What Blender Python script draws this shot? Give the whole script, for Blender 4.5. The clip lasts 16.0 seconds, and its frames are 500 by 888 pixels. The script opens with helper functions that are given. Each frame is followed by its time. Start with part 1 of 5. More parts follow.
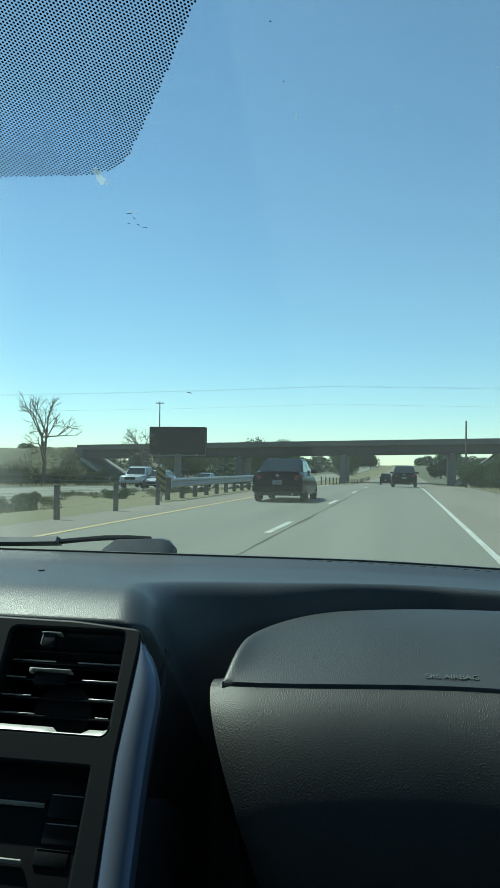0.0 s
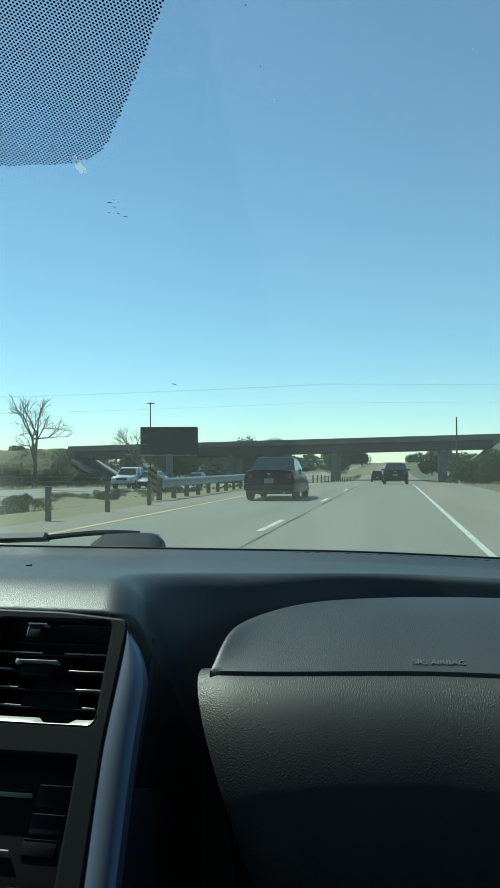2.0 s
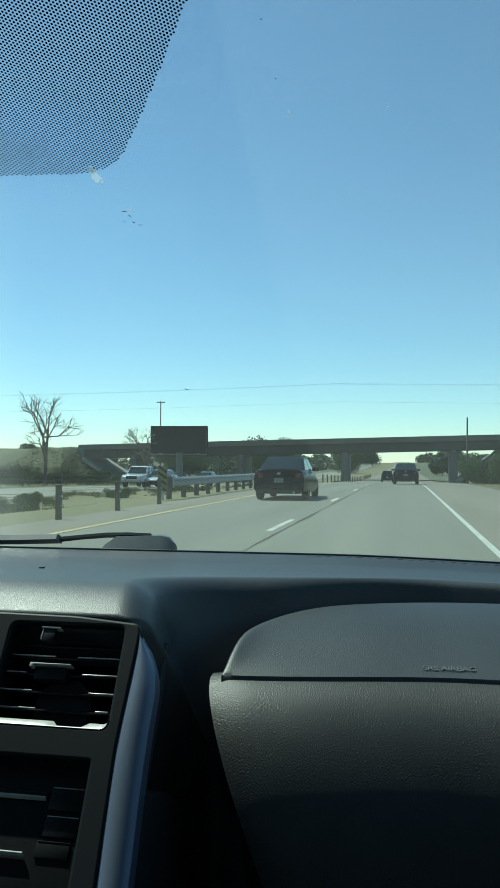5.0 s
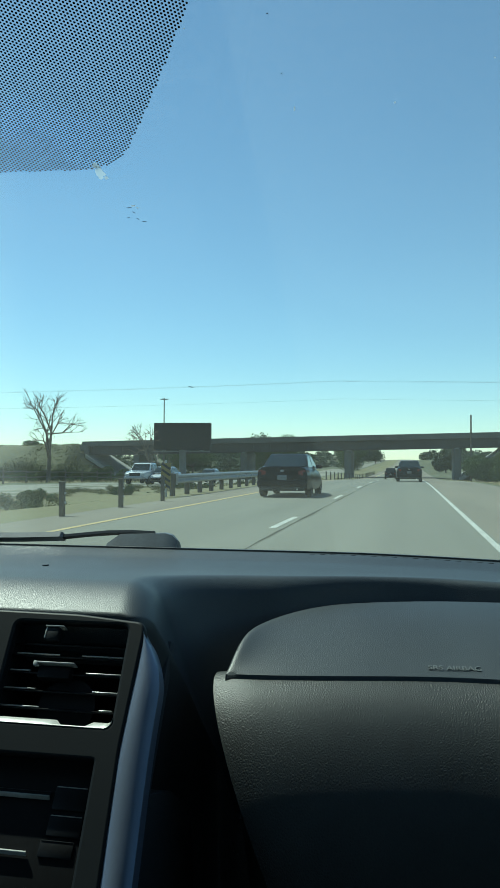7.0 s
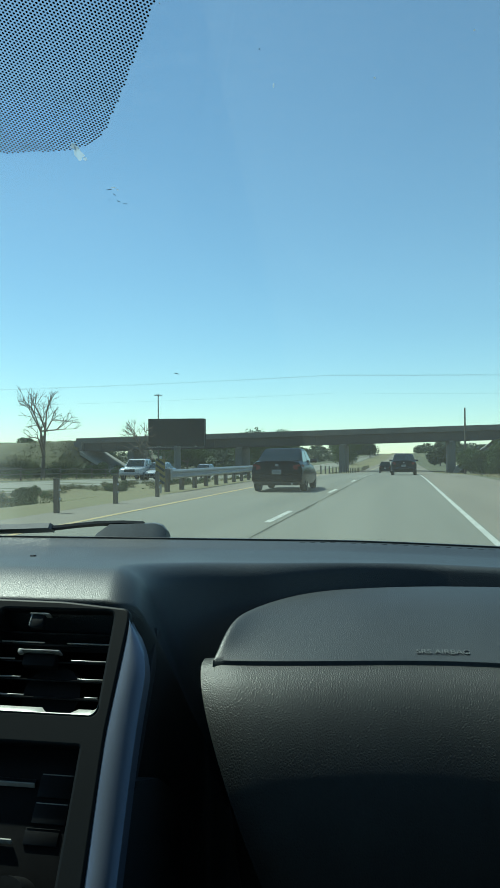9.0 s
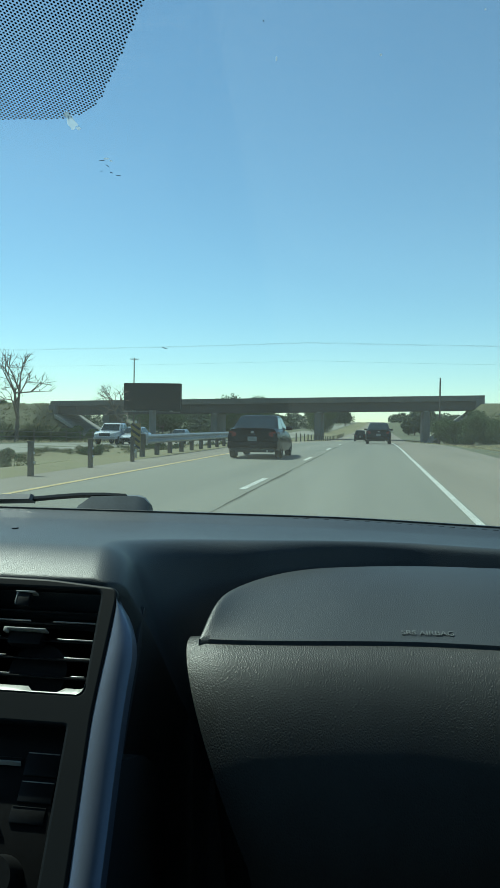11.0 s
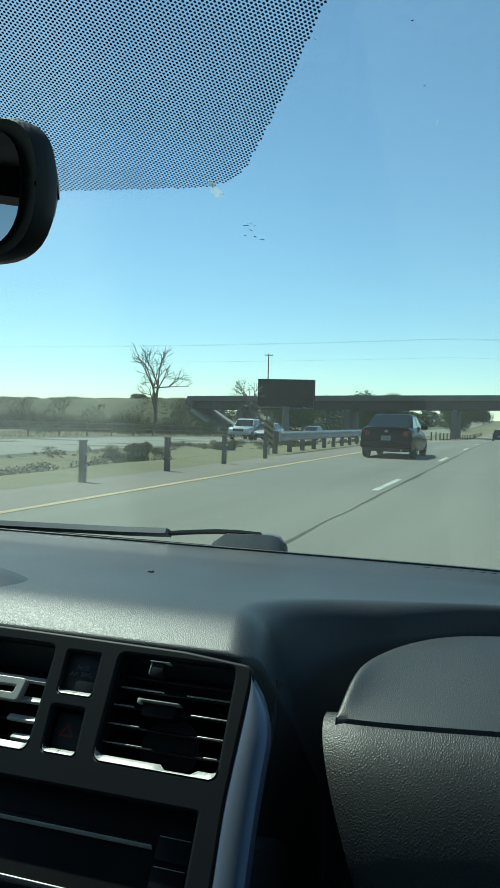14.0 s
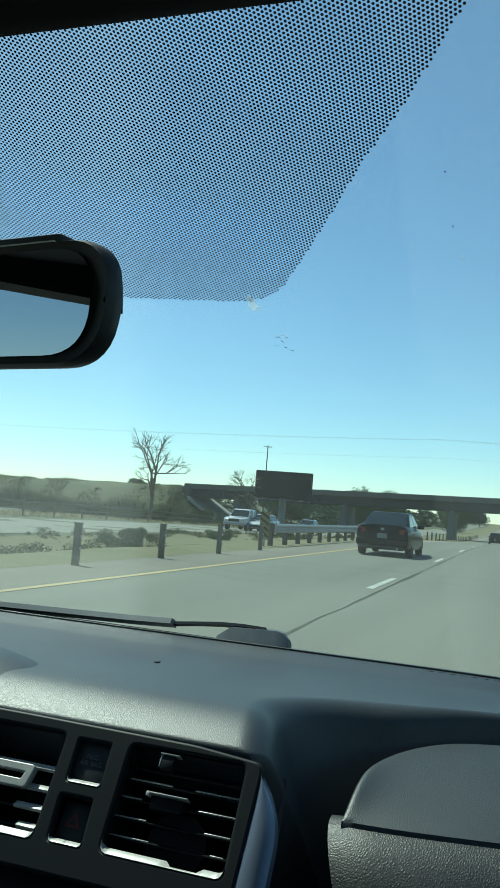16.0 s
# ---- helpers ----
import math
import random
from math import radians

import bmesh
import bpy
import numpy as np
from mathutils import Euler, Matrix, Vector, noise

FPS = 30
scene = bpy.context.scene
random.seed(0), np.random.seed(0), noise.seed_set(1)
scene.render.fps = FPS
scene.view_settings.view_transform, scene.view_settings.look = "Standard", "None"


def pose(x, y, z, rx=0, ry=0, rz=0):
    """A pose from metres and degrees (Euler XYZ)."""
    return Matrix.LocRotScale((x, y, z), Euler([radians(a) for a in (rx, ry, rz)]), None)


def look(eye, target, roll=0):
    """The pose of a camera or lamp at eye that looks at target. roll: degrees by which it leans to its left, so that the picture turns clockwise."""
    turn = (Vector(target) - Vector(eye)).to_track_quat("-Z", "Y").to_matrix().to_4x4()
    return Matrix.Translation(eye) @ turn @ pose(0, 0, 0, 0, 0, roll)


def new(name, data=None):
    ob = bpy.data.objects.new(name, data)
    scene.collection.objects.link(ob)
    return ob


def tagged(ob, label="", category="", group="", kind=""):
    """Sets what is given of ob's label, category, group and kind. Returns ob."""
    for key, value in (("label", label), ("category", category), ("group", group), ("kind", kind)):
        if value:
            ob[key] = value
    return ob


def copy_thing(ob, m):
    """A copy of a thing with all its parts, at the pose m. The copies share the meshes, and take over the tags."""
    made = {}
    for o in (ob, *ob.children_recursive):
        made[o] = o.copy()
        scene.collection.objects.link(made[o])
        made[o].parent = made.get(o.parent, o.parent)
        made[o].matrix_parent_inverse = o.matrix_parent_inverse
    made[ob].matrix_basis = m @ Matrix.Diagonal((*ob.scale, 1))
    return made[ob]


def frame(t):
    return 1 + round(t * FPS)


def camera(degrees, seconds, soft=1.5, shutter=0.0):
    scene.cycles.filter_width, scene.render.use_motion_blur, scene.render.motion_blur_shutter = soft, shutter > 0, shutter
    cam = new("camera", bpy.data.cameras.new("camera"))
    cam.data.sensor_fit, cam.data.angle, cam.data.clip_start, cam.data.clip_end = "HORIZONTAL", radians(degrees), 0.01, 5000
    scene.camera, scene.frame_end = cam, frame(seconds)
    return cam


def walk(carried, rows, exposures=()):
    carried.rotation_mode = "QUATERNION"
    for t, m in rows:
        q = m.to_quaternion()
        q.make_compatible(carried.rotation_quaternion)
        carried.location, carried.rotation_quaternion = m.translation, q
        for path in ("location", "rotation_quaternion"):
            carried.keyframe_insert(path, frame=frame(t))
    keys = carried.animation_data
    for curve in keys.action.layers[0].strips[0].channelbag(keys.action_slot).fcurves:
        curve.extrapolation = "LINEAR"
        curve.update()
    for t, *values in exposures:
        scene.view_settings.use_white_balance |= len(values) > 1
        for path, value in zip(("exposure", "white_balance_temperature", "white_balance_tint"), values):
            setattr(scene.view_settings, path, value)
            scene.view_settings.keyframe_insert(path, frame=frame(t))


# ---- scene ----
cam = camera(34.0, 16.0)
PATH = [
    (0, (0.002, 0.001, 1.124), (-0.366, 1.966, 1.182), 0.7),
    (0.5, (0.002, 0.001, 1.121), (-0.347, 1.969, 1.195), 0.2),
    (1, (0.012, -0.006, 1.116), (-0.338, 1.962, 1.2), -0.3),
    (1.5, (0.009, 0.003, 1.113), (-0.338, 1.972, 1.177), -0.2),
    (2, (0.008, 0.002, 1.115), (-0.339, 1.971, 1.171), -0.1),
    (2.5, (0.009, 0.002, 1.113), (-0.336, 1.971, 1.183), -0.3),
    (3, (0.012, -0.001, 1.117), (-0.337, 1.966, 1.204), -0.3),
    (3.5, (0.011, -0.009, 1.122), (-0.334, 1.958, 1.223), -0.3),
    (4, (0.006, -0.007, 1.121), (-0.343, 1.961, 1.212), -0.1),
    (4.5, (0.007, -0.005, 1.121), (-0.357, 1.961, 1.182), 0.1),
    (7, (0.005, 0.0, 1.122), (-0.374, 1.963, 1.169), 0.3),
    (7.5, (0.013, -0.002, 1.121), (-0.369, 1.96, 1.194), -0.4),
    (8, (0.008, -0.005, 1.121), (-0.368, 1.958, 1.2), -0.5),
    (8.5, (0.011, 0.0, 1.118), (-0.363, 1.964, 1.175), -0.5),
    (9, (0.012, 0.007, 1.113), (-0.354, 1.973, 1.148), -0.3),
    (9.5, (0.01, 0.01, 1.116), (-0.329, 1.981, 1.1), -0.0),
    (9.7, (0.004, 0.005, 1.117), (-0.309, 1.98, 1.069), 0.5),
    (11.8, (-0.007, 0.014, 1.131), (-0.316, 1.99, 1.088), 1.1),
    (12, (-0.016, 0.011, 1.14), (-0.343, 1.984, 1.144), 1.8),
    (12.5, (0.004, 0.036, 1.223), (-0.433, 1.987, 1.264), 2.5),
    (13, (-0.033, 0.046, 1.198), (-0.543, 1.979, 1.148), 2.9),
    (13.5, (-0.039, 0.056, 1.178), (-0.598, 1.973, 1.062), 3.0),
    (14, (-0.018, 0.044, 1.183), (-0.638, 1.945, 1.119), 1.7),
    (14.5, (-0.04, 0.037, 1.186), (-0.662, 1.938, 1.195), 2.5),
    (15, (-0.005, 0.03, 1.183), (-0.625, 1.929, 1.275), 2.4),
    (15.5, (-0.031, 0.013, 1.191), (-0.645, 1.913, 1.317), 3.4),
    (16, (-0.029, 0.01, 1.188), (-0.652, 1.904, 1.345), 4.6),
]
walk(cam, [(t, look(eye, target, roll)) for t, eye, target, roll in PATH], [(0.0, 0.57, 5900, -18), (16.0, 0.57, 5900, -18)])

# ---- daylight: a clear sky and a high sun on the driver's side ----
SUN_WAY = Vector((-0.48, 0.29, 0.83)).normalized()
world = bpy.data.worlds.new("sky")
scene.world = world
world.use_nodes = True
wn = world.node_tree
sky = wn.nodes.new("ShaderNodeTexSky")
sky.sky_type = "NISHITA"
sky.sun_disc = False
sky.sun_elevation = math.asin(SUN_WAY.z)
sky.sun_rotation = math.atan2(SUN_WAY.x, SUN_WAY.y)
sky.altitude = 1100
sky.air_density, sky.dust_density, sky.ozone_density = 1.0, 0.03, 1.5
wn.links.new(sky.outputs["Color"], wn.nodes["Background"].inputs["Color"])
wn.nodes["Background"].inputs["Strength"].default_value = 0.088
sun_data = bpy.data.lights.new("sun", "SUN")
sun_data.energy, sun_data.angle, sun_data.color = 4.2, radians(0.53), (1.0, 0.95, 0.86)
sun = new("sun", sun_data)
sun.matrix_world = look(SUN_WAY * 60, (0, 0, 0))


# ---- materials ----
def material(name, color, rough=0.6, metal=0.0, vary=0.15, scale=3.0, fine=40.0, bump=0.1, depth=0.01, spec=0.5, coat=0.0,
             second=None, stretch=(1, 1, 1), bumps="noise", island=0.0, single=0.0):
    """A procedural surface: a base colour that varies at two scales, with fine relief."""
    m = bpy.data.materials.new(name)
    m.use_nodes = True
    nt = m.node_tree
    bsdf = nt.nodes["Principled BSDF"]
    tex = nt.nodes.new("ShaderNodeTexCoord")
    mp = nt.nodes.new("ShaderNodeMapping")
    mp.inputs["Scale"].default_value = stretch
    nt.links.new(tex.outputs["Object"], mp.inputs["Vector"])
    big, small = nt.nodes.new("ShaderNodeTexNoise"), nt.nodes.new("ShaderNodeTexNoise")
    for n, s, d in ((big, scale, 4), (small, fine, 3)):
        n.inputs["Scale"].default_value, n.inputs["Detail"].default_value = s, d
        nt.links.new(mp.outputs["Vector"], n.inputs["Vector"])
    add = nt.nodes.new("ShaderNodeMath")
    add.operation = "MULTIPLY_ADD"
    add.inputs[1].default_value = 0.6
    nt.links.new(big.outputs["Fac"], add.inputs[0])
    half = nt.nodes.new("ShaderNodeMath")
    half.operation = "MULTIPLY"
    half.inputs[1].default_value = 0.4
    nt.links.new(small.outputs["Fac"], half.inputs[0])
    nt.links.new(half.outputs[0], add.inputs[2])
    fac = add.outputs[0]
    if island or single:
        info = nt.nodes.new("ShaderNodeNewGeometry" if island else "ShaderNodeObjectInfo")
        rnd = nt.nodes.new("ShaderNodeMath")
        rnd.operation = "MULTIPLY_ADD"
        rnd.inputs[1].default_value = island or single
        nt.links.new(info.outputs["Random Per Island" if island else "Random"], rnd.inputs[0])
        sub = nt.nodes.new("ShaderNodeMath")
        sub.operation = "ADD"
        sub.inputs[1].default_value = -0.5 * (island or single)
        nt.links.new(fac, sub.inputs[0])
        nt.links.new(sub.outputs[0], rnd.inputs[2])
        fac = rnd.outputs[0]
    ramp = nt.nodes.new("ShaderNodeValToRGB")
    a = [max(0.0, c * (1 - vary)) for c in color]
    b = [min(1.0, c * (1 + vary)) for c in (second or color)]
    ramp.color_ramp.elements[0].position, ramp.color_ramp.elements[1].position = 0.3, 0.7
    ramp.color_ramp.elements[0].color, ramp.color_ramp.elements[1].color = (*a, 1), (*b, 1)
    nt.links.new(fac, ramp.inputs["Fac"])
    nt.links.new(ramp.outputs["Color"], bsdf.inputs["Base Color"])
    bsdf.inputs["Metallic"].default_value = metal
    bsdf.inputs["Specular IOR Level"].default_value = spec
    bsdf.inputs["Coat Weight"].default_value = coat
    bsdf.inputs["Coat Roughness"].default_value = 0.04
    rr = nt.nodes.new("ShaderNodeMapRange")
    rr.inputs["To Min"].default_value, rr.inputs["To Max"].default_value = max(0.02, rough - 0.08), min(1, rough + 0.08)
    nt.links.new(small.outputs["Fac"], rr.inputs["Value"])
    nt.links.new(rr.outputs["Result"], bsdf.inputs["Roughness"])
    if bump:
        bn = nt.nodes.new("ShaderNodeBump")
        bn.inputs["Strength"].default_value, bn.inputs["Distance"].default_value = bump, depth
        if bumps == "leather":
            v = nt.nodes.new("ShaderNodeTexVoronoi")
            v.feature = "DISTANCE_TO_EDGE"
            v.inputs["Scale"].default_value = fine
            nt.links.new(mp.outputs["Vector"], v.inputs["Vector"])
            nt.links.new(v.outputs["Distance"], bn.inputs["Height"])
        else:
            nt.links.new(small.outputs["Fac"], bn.inputs["Height"])
        nt.links.new(bn.outputs["Normal"], bsdf.inputs["Normal"])
    return m


def glass(name, tint, rough=0.0, base=0.02, top=0.5, film_of_dust=0.048):
    """Clear glass: it lets light through, and mirrors more at a flat angle."""
    m = bpy.data.materials.new(name)
    m.use_nodes = True
    nt = m.node_tree
    nt.nodes.remove(nt.nodes["Principled BSDF"])
    mix, clear, shine, lw, power, fac = (nt.nodes.new("ShaderNode" + k) for k in ("MixShader", "BsdfTransparent", "BsdfGlossy", "LayerWeight", "Math", "Math"))
    clear.inputs["Color"].default_value = (*tint, 1)
    shine.inputs["Roughness"].default_value = rough
    power.operation, fac.operation = "POWER", "MULTIPLY_ADD"
    power.inputs[1].default_value = 5.0
    fac.inputs[1].default_value, fac.inputs[2].default_value = top, base
    nt.links.new(lw.outputs["Facing"], power.inputs[0])
    nt.links.new(power.outputs[0], fac.inputs[0])
    nt.links.new(fac.outputs[0], mix.inputs["Fac"])
    nt.links.new(clear.outputs["BSDF"], mix.inputs[1])
    nt.links.new(shine.outputs["BSDF"], mix.inputs[2])
    # a film of road dust, thicker in broad wiped smears, that scatters the sun
    film, dust, tex, wipe, speck, amount = (nt.nodes.new("ShaderNode" + k) for k in ("MixShader", "BsdfTranslucent", "TexCoord", "TexNoise", "TexNoise", "Math"))
    dust.inputs["Color"].default_value = (0.85, 0.86, 0.82, 1)
    wipe.inputs["Scale"].default_value, wipe.inputs["Detail"].default_value = 3.0, 5
    speck.inputs["Scale"].default_value, speck.inputs["Detail"].default_value = 260, 2
    nt.links.new(tex.outputs["Object"], wipe.inputs["Vector"])
    nt.links.new(tex.outputs["Object"], speck.inputs["Vector"])
    amount.operation = "MULTIPLY"
    nt.links.new(wipe.outputs["Fac"], amount.inputs[0])
    nt.links.new(speck.outputs["Fac"], amount.inputs[1])
    scaled = nt.nodes.new("ShaderNodeMath")
    scaled.operation = "MULTIPLY"
    scaled.inputs[1].default_value = film_of_dust
    nt.links.new(amount.outputs[0], scaled.inputs[0])
    # broad films: extra scatter past one line, a painted reflection on the driver's side
    spot = nt.nodes.new("ShaderNodeSeparateXYZ")
    nt.links.new(tex.outputs["Object"], spot.inputs[0])
    total = scaled.outputs[0]
    for lo, hi, lean_y, much in ((-0.0905, -0.0870, 0.0, 0.006), (-0.02, -0.075, 0.44, 0.021)):
        line, edge, piece = (nt.nodes.new("ShaderNode" + k) for k in ("Math", "MapRange", "Math"))
        line.operation, piece.operation = "MULTIPLY_ADD", "ADD"
        line.inputs[1].default_value = lean_y
        nt.links.new(spot.outputs["Y"], line.inputs[0])
        nt.links.new(spot.outputs["X"], line.inputs[2])
        edge.interpolation_type = "SMOOTHSTEP"
        edge.inputs["From Min"].default_value, edge.inputs["From Max"].default_value, edge.inputs["To Max"].default_value = lo, hi, much
        nt.links.new(line.outputs[0], edge.inputs["Value"])
        nt.links.new(edge.outputs["Result"], piece.inputs[0])
        nt.links.new(total, piece.inputs[1])
        total = piece.outputs[0]
    nt.links.new(total, film.inputs["Fac"])
    nt.links.new(mix.outputs["Shader"], film.inputs[1])
    nt.links.new(dust.outputs["BSDF"], film.inputs[2])
    nt.links.new(film.outputs["Shader"], nt.nodes["Material Output"].inputs["Surface"])
    return m


def translucent(name, color):
    """Thin dried film that lets light glow through it."""
    m = bpy.data.materials.new(name)
    m.use_nodes = True
    nt = m.node_tree
    nt.nodes.remove(nt.nodes["Principled BSDF"])
    mix, back, front = (nt.nodes.new("ShaderNode" + k) for k in ("MixShader", "BsdfTranslucent", "BsdfDiffuse"))
    back.inputs["Color"].default_value = (*color, 1)
    front.inputs["Color"].default_value = (*color, 1)
    mix.inputs["Fac"].default_value = 0.25
    nt.links.new(back.outputs["BSDF"], mix.inputs[1])
    nt.links.new(front.outputs["BSDF"], mix.inputs[2])
    nt.links.new(mix.outputs["Shader"], nt.nodes["Material Output"].inputs["Surface"])
    return m


M_PAD = material("soft grained black dashboard skin", (0.0178, 0.0232, 0.0275), 0.47, vary=0.4, scale=7, fine=560, bump=0.45, depth=0.0007, spec=0.50, bumps="leather")
M_GRAIN = material("coarse grained black vinyl", (0.0175, 0.0198, 0.0193), 0.50, vary=0.4, scale=14, fine=430, bump=0.55, depth=0.0010, spec=0.52, bumps="leather", stretch=(1.2, 1, 0.85))
M_BEZEL = material("matt charcoal console plastic", (0.0080, 0.0097, 0.0112), 0.52, vary=0.15, scale=8, fine=900, bump=0.05, depth=0.0003, spec=0.16)
M_BLACK = material("dull black plastic", (0.026, 0.028, 0.031), 0.5, vary=0.2, scale=20, fine=300, bump=0.1, depth=0.0005, spec=0.3)
M_RADIO = material("black radio plastic", (0.0105, 0.0108, 0.0115), 0.4, vary=0.2, scale=20, fine=300, bump=0.05, depth=0.0003, spec=0.15)
# pale colour standing in for sun glints on dark plastic edges
M_EDGE_GLINT = material("pale grey for sunlit plastic edges", (0.36, 0.36, 0.34), 0.30, vary=0.2, scale=60, fine=600, bump=0.1, depth=0.0003)
M_SILVER = material("satin silver painted trim", (0.17, 0.20, 0.265), 0.40, metal=0.6, vary=0.06, scale=10, fine=900, bump=0.05, depth=0.0003)
M_LINER = material("grey woven headliner", (0.20, 0.20, 0.21), 0.95, vary=0.12, scale=8, fine=900, bump=0.3, depth=0.001)
M_CARPET = material("black cabin carpet", (0.030, 0.031, 0.034), 0.95, vary=0.3, scale=12, fine=700, bump=0.4, depth=0.002)
M_FRIT = material("black ceramic dots", (0.035, 0.037, 0.042), 0.5, vary=0.2, bump=0)
M_RUBBER = material("black wiper rubber", (0.022, 0.025, 0.027), 0.5, vary=0.3, scale=30, fine=500, bump=0.1, depth=0.0005)
# wiper arm and cap colours are raised to their grey in direct sun
M_ARM = material("dark grey coated steel", (0.085, 0.096, 0.106), 0.36, vary=0.2, scale=20, fine=300, bump=0.05, depth=0.0003, spec=0.5)
M_COVER = material("black cap plastic in sunlit grey", (0.070, 0.083, 0.094), 0.5, vary=0.25, scale=40, fine=400, bump=0.1, depth=0.0004, spec=0.4)
M_LETTER = material("pale embossed lettering", (0.095, 0.105, 0.105), 0.5, vary=0.2, scale=90, fine=900, bump=0)
M_RED = material("dim red warning triangle", (0.12, 0.012, 0.008), 0.5, vary=0.1, bump=0)
M_SMEAR = translucent("dried insect and dust residue", (0.62, 0.70, 0.78))
M_INSECT = material("dried dark insect residue", (0.10, 0.13, 0.16), 0.8, vary=0.3, scale=200, fine=900, bump=0)
M_GLASS = glass("windscreen glass", (0.95, 0.985, 0.985))
M_WIRE = material("thin dark power line", (0.12, 0.12, 0.12), 0.6, bump=0)
M_MIRROR = bpy.data.materials.new("silvered mirror")
M_MIRROR.use_nodes = True
M_MIRROR.node_tree.nodes["Principled BSDF"].inputs["Base Color"].default_value = (0.34, 0.37, 0.42, 1)
M_MIRROR.node_tree.nodes["Principled BSDF"].inputs["Metallic"].default_value = 1.0
M_MIRROR.node_tree.nodes["Principled BSDF"].inputs["Roughness"].default_value = 0.01

M_ROAD = material("worn grey concrete road", (0.116, 0.111, 0.088), 0.85, vary=0.12, scale=0.9, fine=45, bump=0.25, depth=0.01, stretch=(1, 0.035, 1), second=(0.150, 0.143, 0.114))
M_SHOULDER = material("pale gravelly shoulder", (0.150, 0.129, 0.098), 0.9, vary=0.22, scale=0.7, fine=30, bump=0.3, depth=0.01, stretch=(1, 0.10, 1))
M_PALE = material("pale bleached far road", (0.175, 0.163, 0.132), 0.9, vary=0.15, scale=0.7, fine=30, bump=0.2, depth=0.01, stretch=(1, 0.10, 1))
M_WHITE = material("worn white road paint", (0.38, 0.375, 0.34), 0.8, vary=0.3, scale=2, fine=60, bump=0.1)
M_YELLOW = material("worn yellow road paint", (0.38, 0.275, 0.115), 0.7, vary=0.2, scale=1, fine=60, bump=0.1)
M_TAR = material("dark crack sealant", (0.072, 0.069, 0.056), 0.9, spec=0.1, vary=0.3, scale=2, fine=40, bump=0.1)
M_FIELD = material("dry grassland", (0.042, 0.050, 0.021), 0.95, vary=0.40, scale=0.11, fine=2.5, bump=0.7, depth=0.18, second=(0.088, 0.084, 0.043))
M_MEDIAN = material("dry sandy median soil", (0.175, 0.136, 0.063), 0.95, vary=0.3, scale=0.35, fine=8, bump=0.5, depth=0.06, stretch=(1, 0.4, 1), second=(0.098, 0.097, 0.042))
M_GRASS = material("dry and green grass blades", (0.16, 0.15, 0.065), 0.9, vary=0.25, scale=0.3, fine=9, bump=0, second=(0.40, 0.33, 0.19), island=0.4)
M_CONC = material("weathered bridge concrete", (0.135, 0.130, 0.118), 0.85, vary=0.2, scale=0.4, fine=6, bump=0.2, depth=0.02)
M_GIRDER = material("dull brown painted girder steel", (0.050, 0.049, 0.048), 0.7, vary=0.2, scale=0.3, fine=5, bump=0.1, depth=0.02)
M_PAVING = material("pale slope paving", (0.27, 0.26, 0.23), 0.85, vary=0.2, scale=0.5, fine=8, bump=0.15, depth=0.02)
M_GALV = material("galvanised steel", (0.35, 0.36, 0.36), 0.5, metal=0.5, vary=0.15, scale=1.5, fine=40, bump=0.1, depth=0.003)
M_POST = material("weathered brown post", (0.095, 0.082, 0.066), 0.85, vary=0.3, scale=3, fine=40, bump=0.3, depth=0.01, stretch=(1, 1, 0.2))
M_BARK = material("grey bark", (0.13, 0.105, 0.085), 0.9, vary=0.3, scale=2, fine=20, bump=0.5, depth=0.03, stretch=(1, 1, 0.3))
M_LEAF = material("dusty green leaves", (0.052, 0.080, 0.032), 0.9, spec=0.08, vary=0.2, scale=0.5, fine=5, bump=0, second=(0.088, 0.116, 0.048), island=0.35)
M_WEED = material("dull green weed leaves", (0.085, 0.098, 0.042), 0.9, spec=0.08, vary=0.25, scale=0.6, fine=6, bump=0, second=(0.165, 0.155, 0.075), island=0.4)
M_REED = material("dull green reeds", (0.040, 0.055, 0.026), 0.9, spec=0.08, vary=0.25, scale=0.4, fine=5, bump=0, second=(0.085, 0.090, 0.045), island=0.4)
M_LEAF2 = material("dark distant foliage", (0.036, 0.055, 0.028), 0.8, vary=0.3, scale=0.1, fine=1, bump=0, second=(0.070, 0.092, 0.048), island=0.5)
M_BOARD = material("dark unlit billboard face", (0.016, 0.021, 0.022), 0.7, vary=0.2, scale=0.5, fine=6, bump=0.05, spec=0.12)
M_STEEL = material("grey painted steel", (0.16, 0.165, 0.165), 0.55, vary=0.15, scale=1, fine=12, bump=0.1)
M_MAROON = material("dark maroon car paint", (0.0050, 0.0022, 0.0034), 0.24, vary=0.1, scale=2, fine=30, bump=0, coat=0.0, spec=0.10)
M_NAVY = material("near black car paint", (0.007, 0.008, 0.013), 0.24, vary=0.1, scale=2, fine=30, bump=0, coat=0.0, spec=0.12)
M_WHITECAR = material("white car paint", (0.46, 0.47, 0.48), 0.25, vary=0.05, scale=2, fine=30, bump=0, coat=1.0)
M_SILVERCAR = material("silver car paint", (0.38, 0.39, 0.41), 0.28, metal=0.4, vary=0.05, scale=2, fine=30, bump=0, coat=1.0)
M_CARGLASS = material("dark tinted car glass", (0.010, 0.016, 0.018), 0.06, vary=0.1, bump=0, spec=0.4)
M_TYRE = material("black tyre rubber", (0.018, 0.018, 0.018), 0.85, vary=0.2, scale=5, fine=60, bump=0.2, depth=0.004)
M_RIM = material("grey alloy wheel", (0.3, 0.3, 0.31), 0.35, metal=0.8, vary=0.1, bump=0)
M_TAIL = material("red tail lamp lens", (0.11, 0.006, 0.009), 0.25, vary=0.1, bump=0, coat=0.4, spec=0.3)
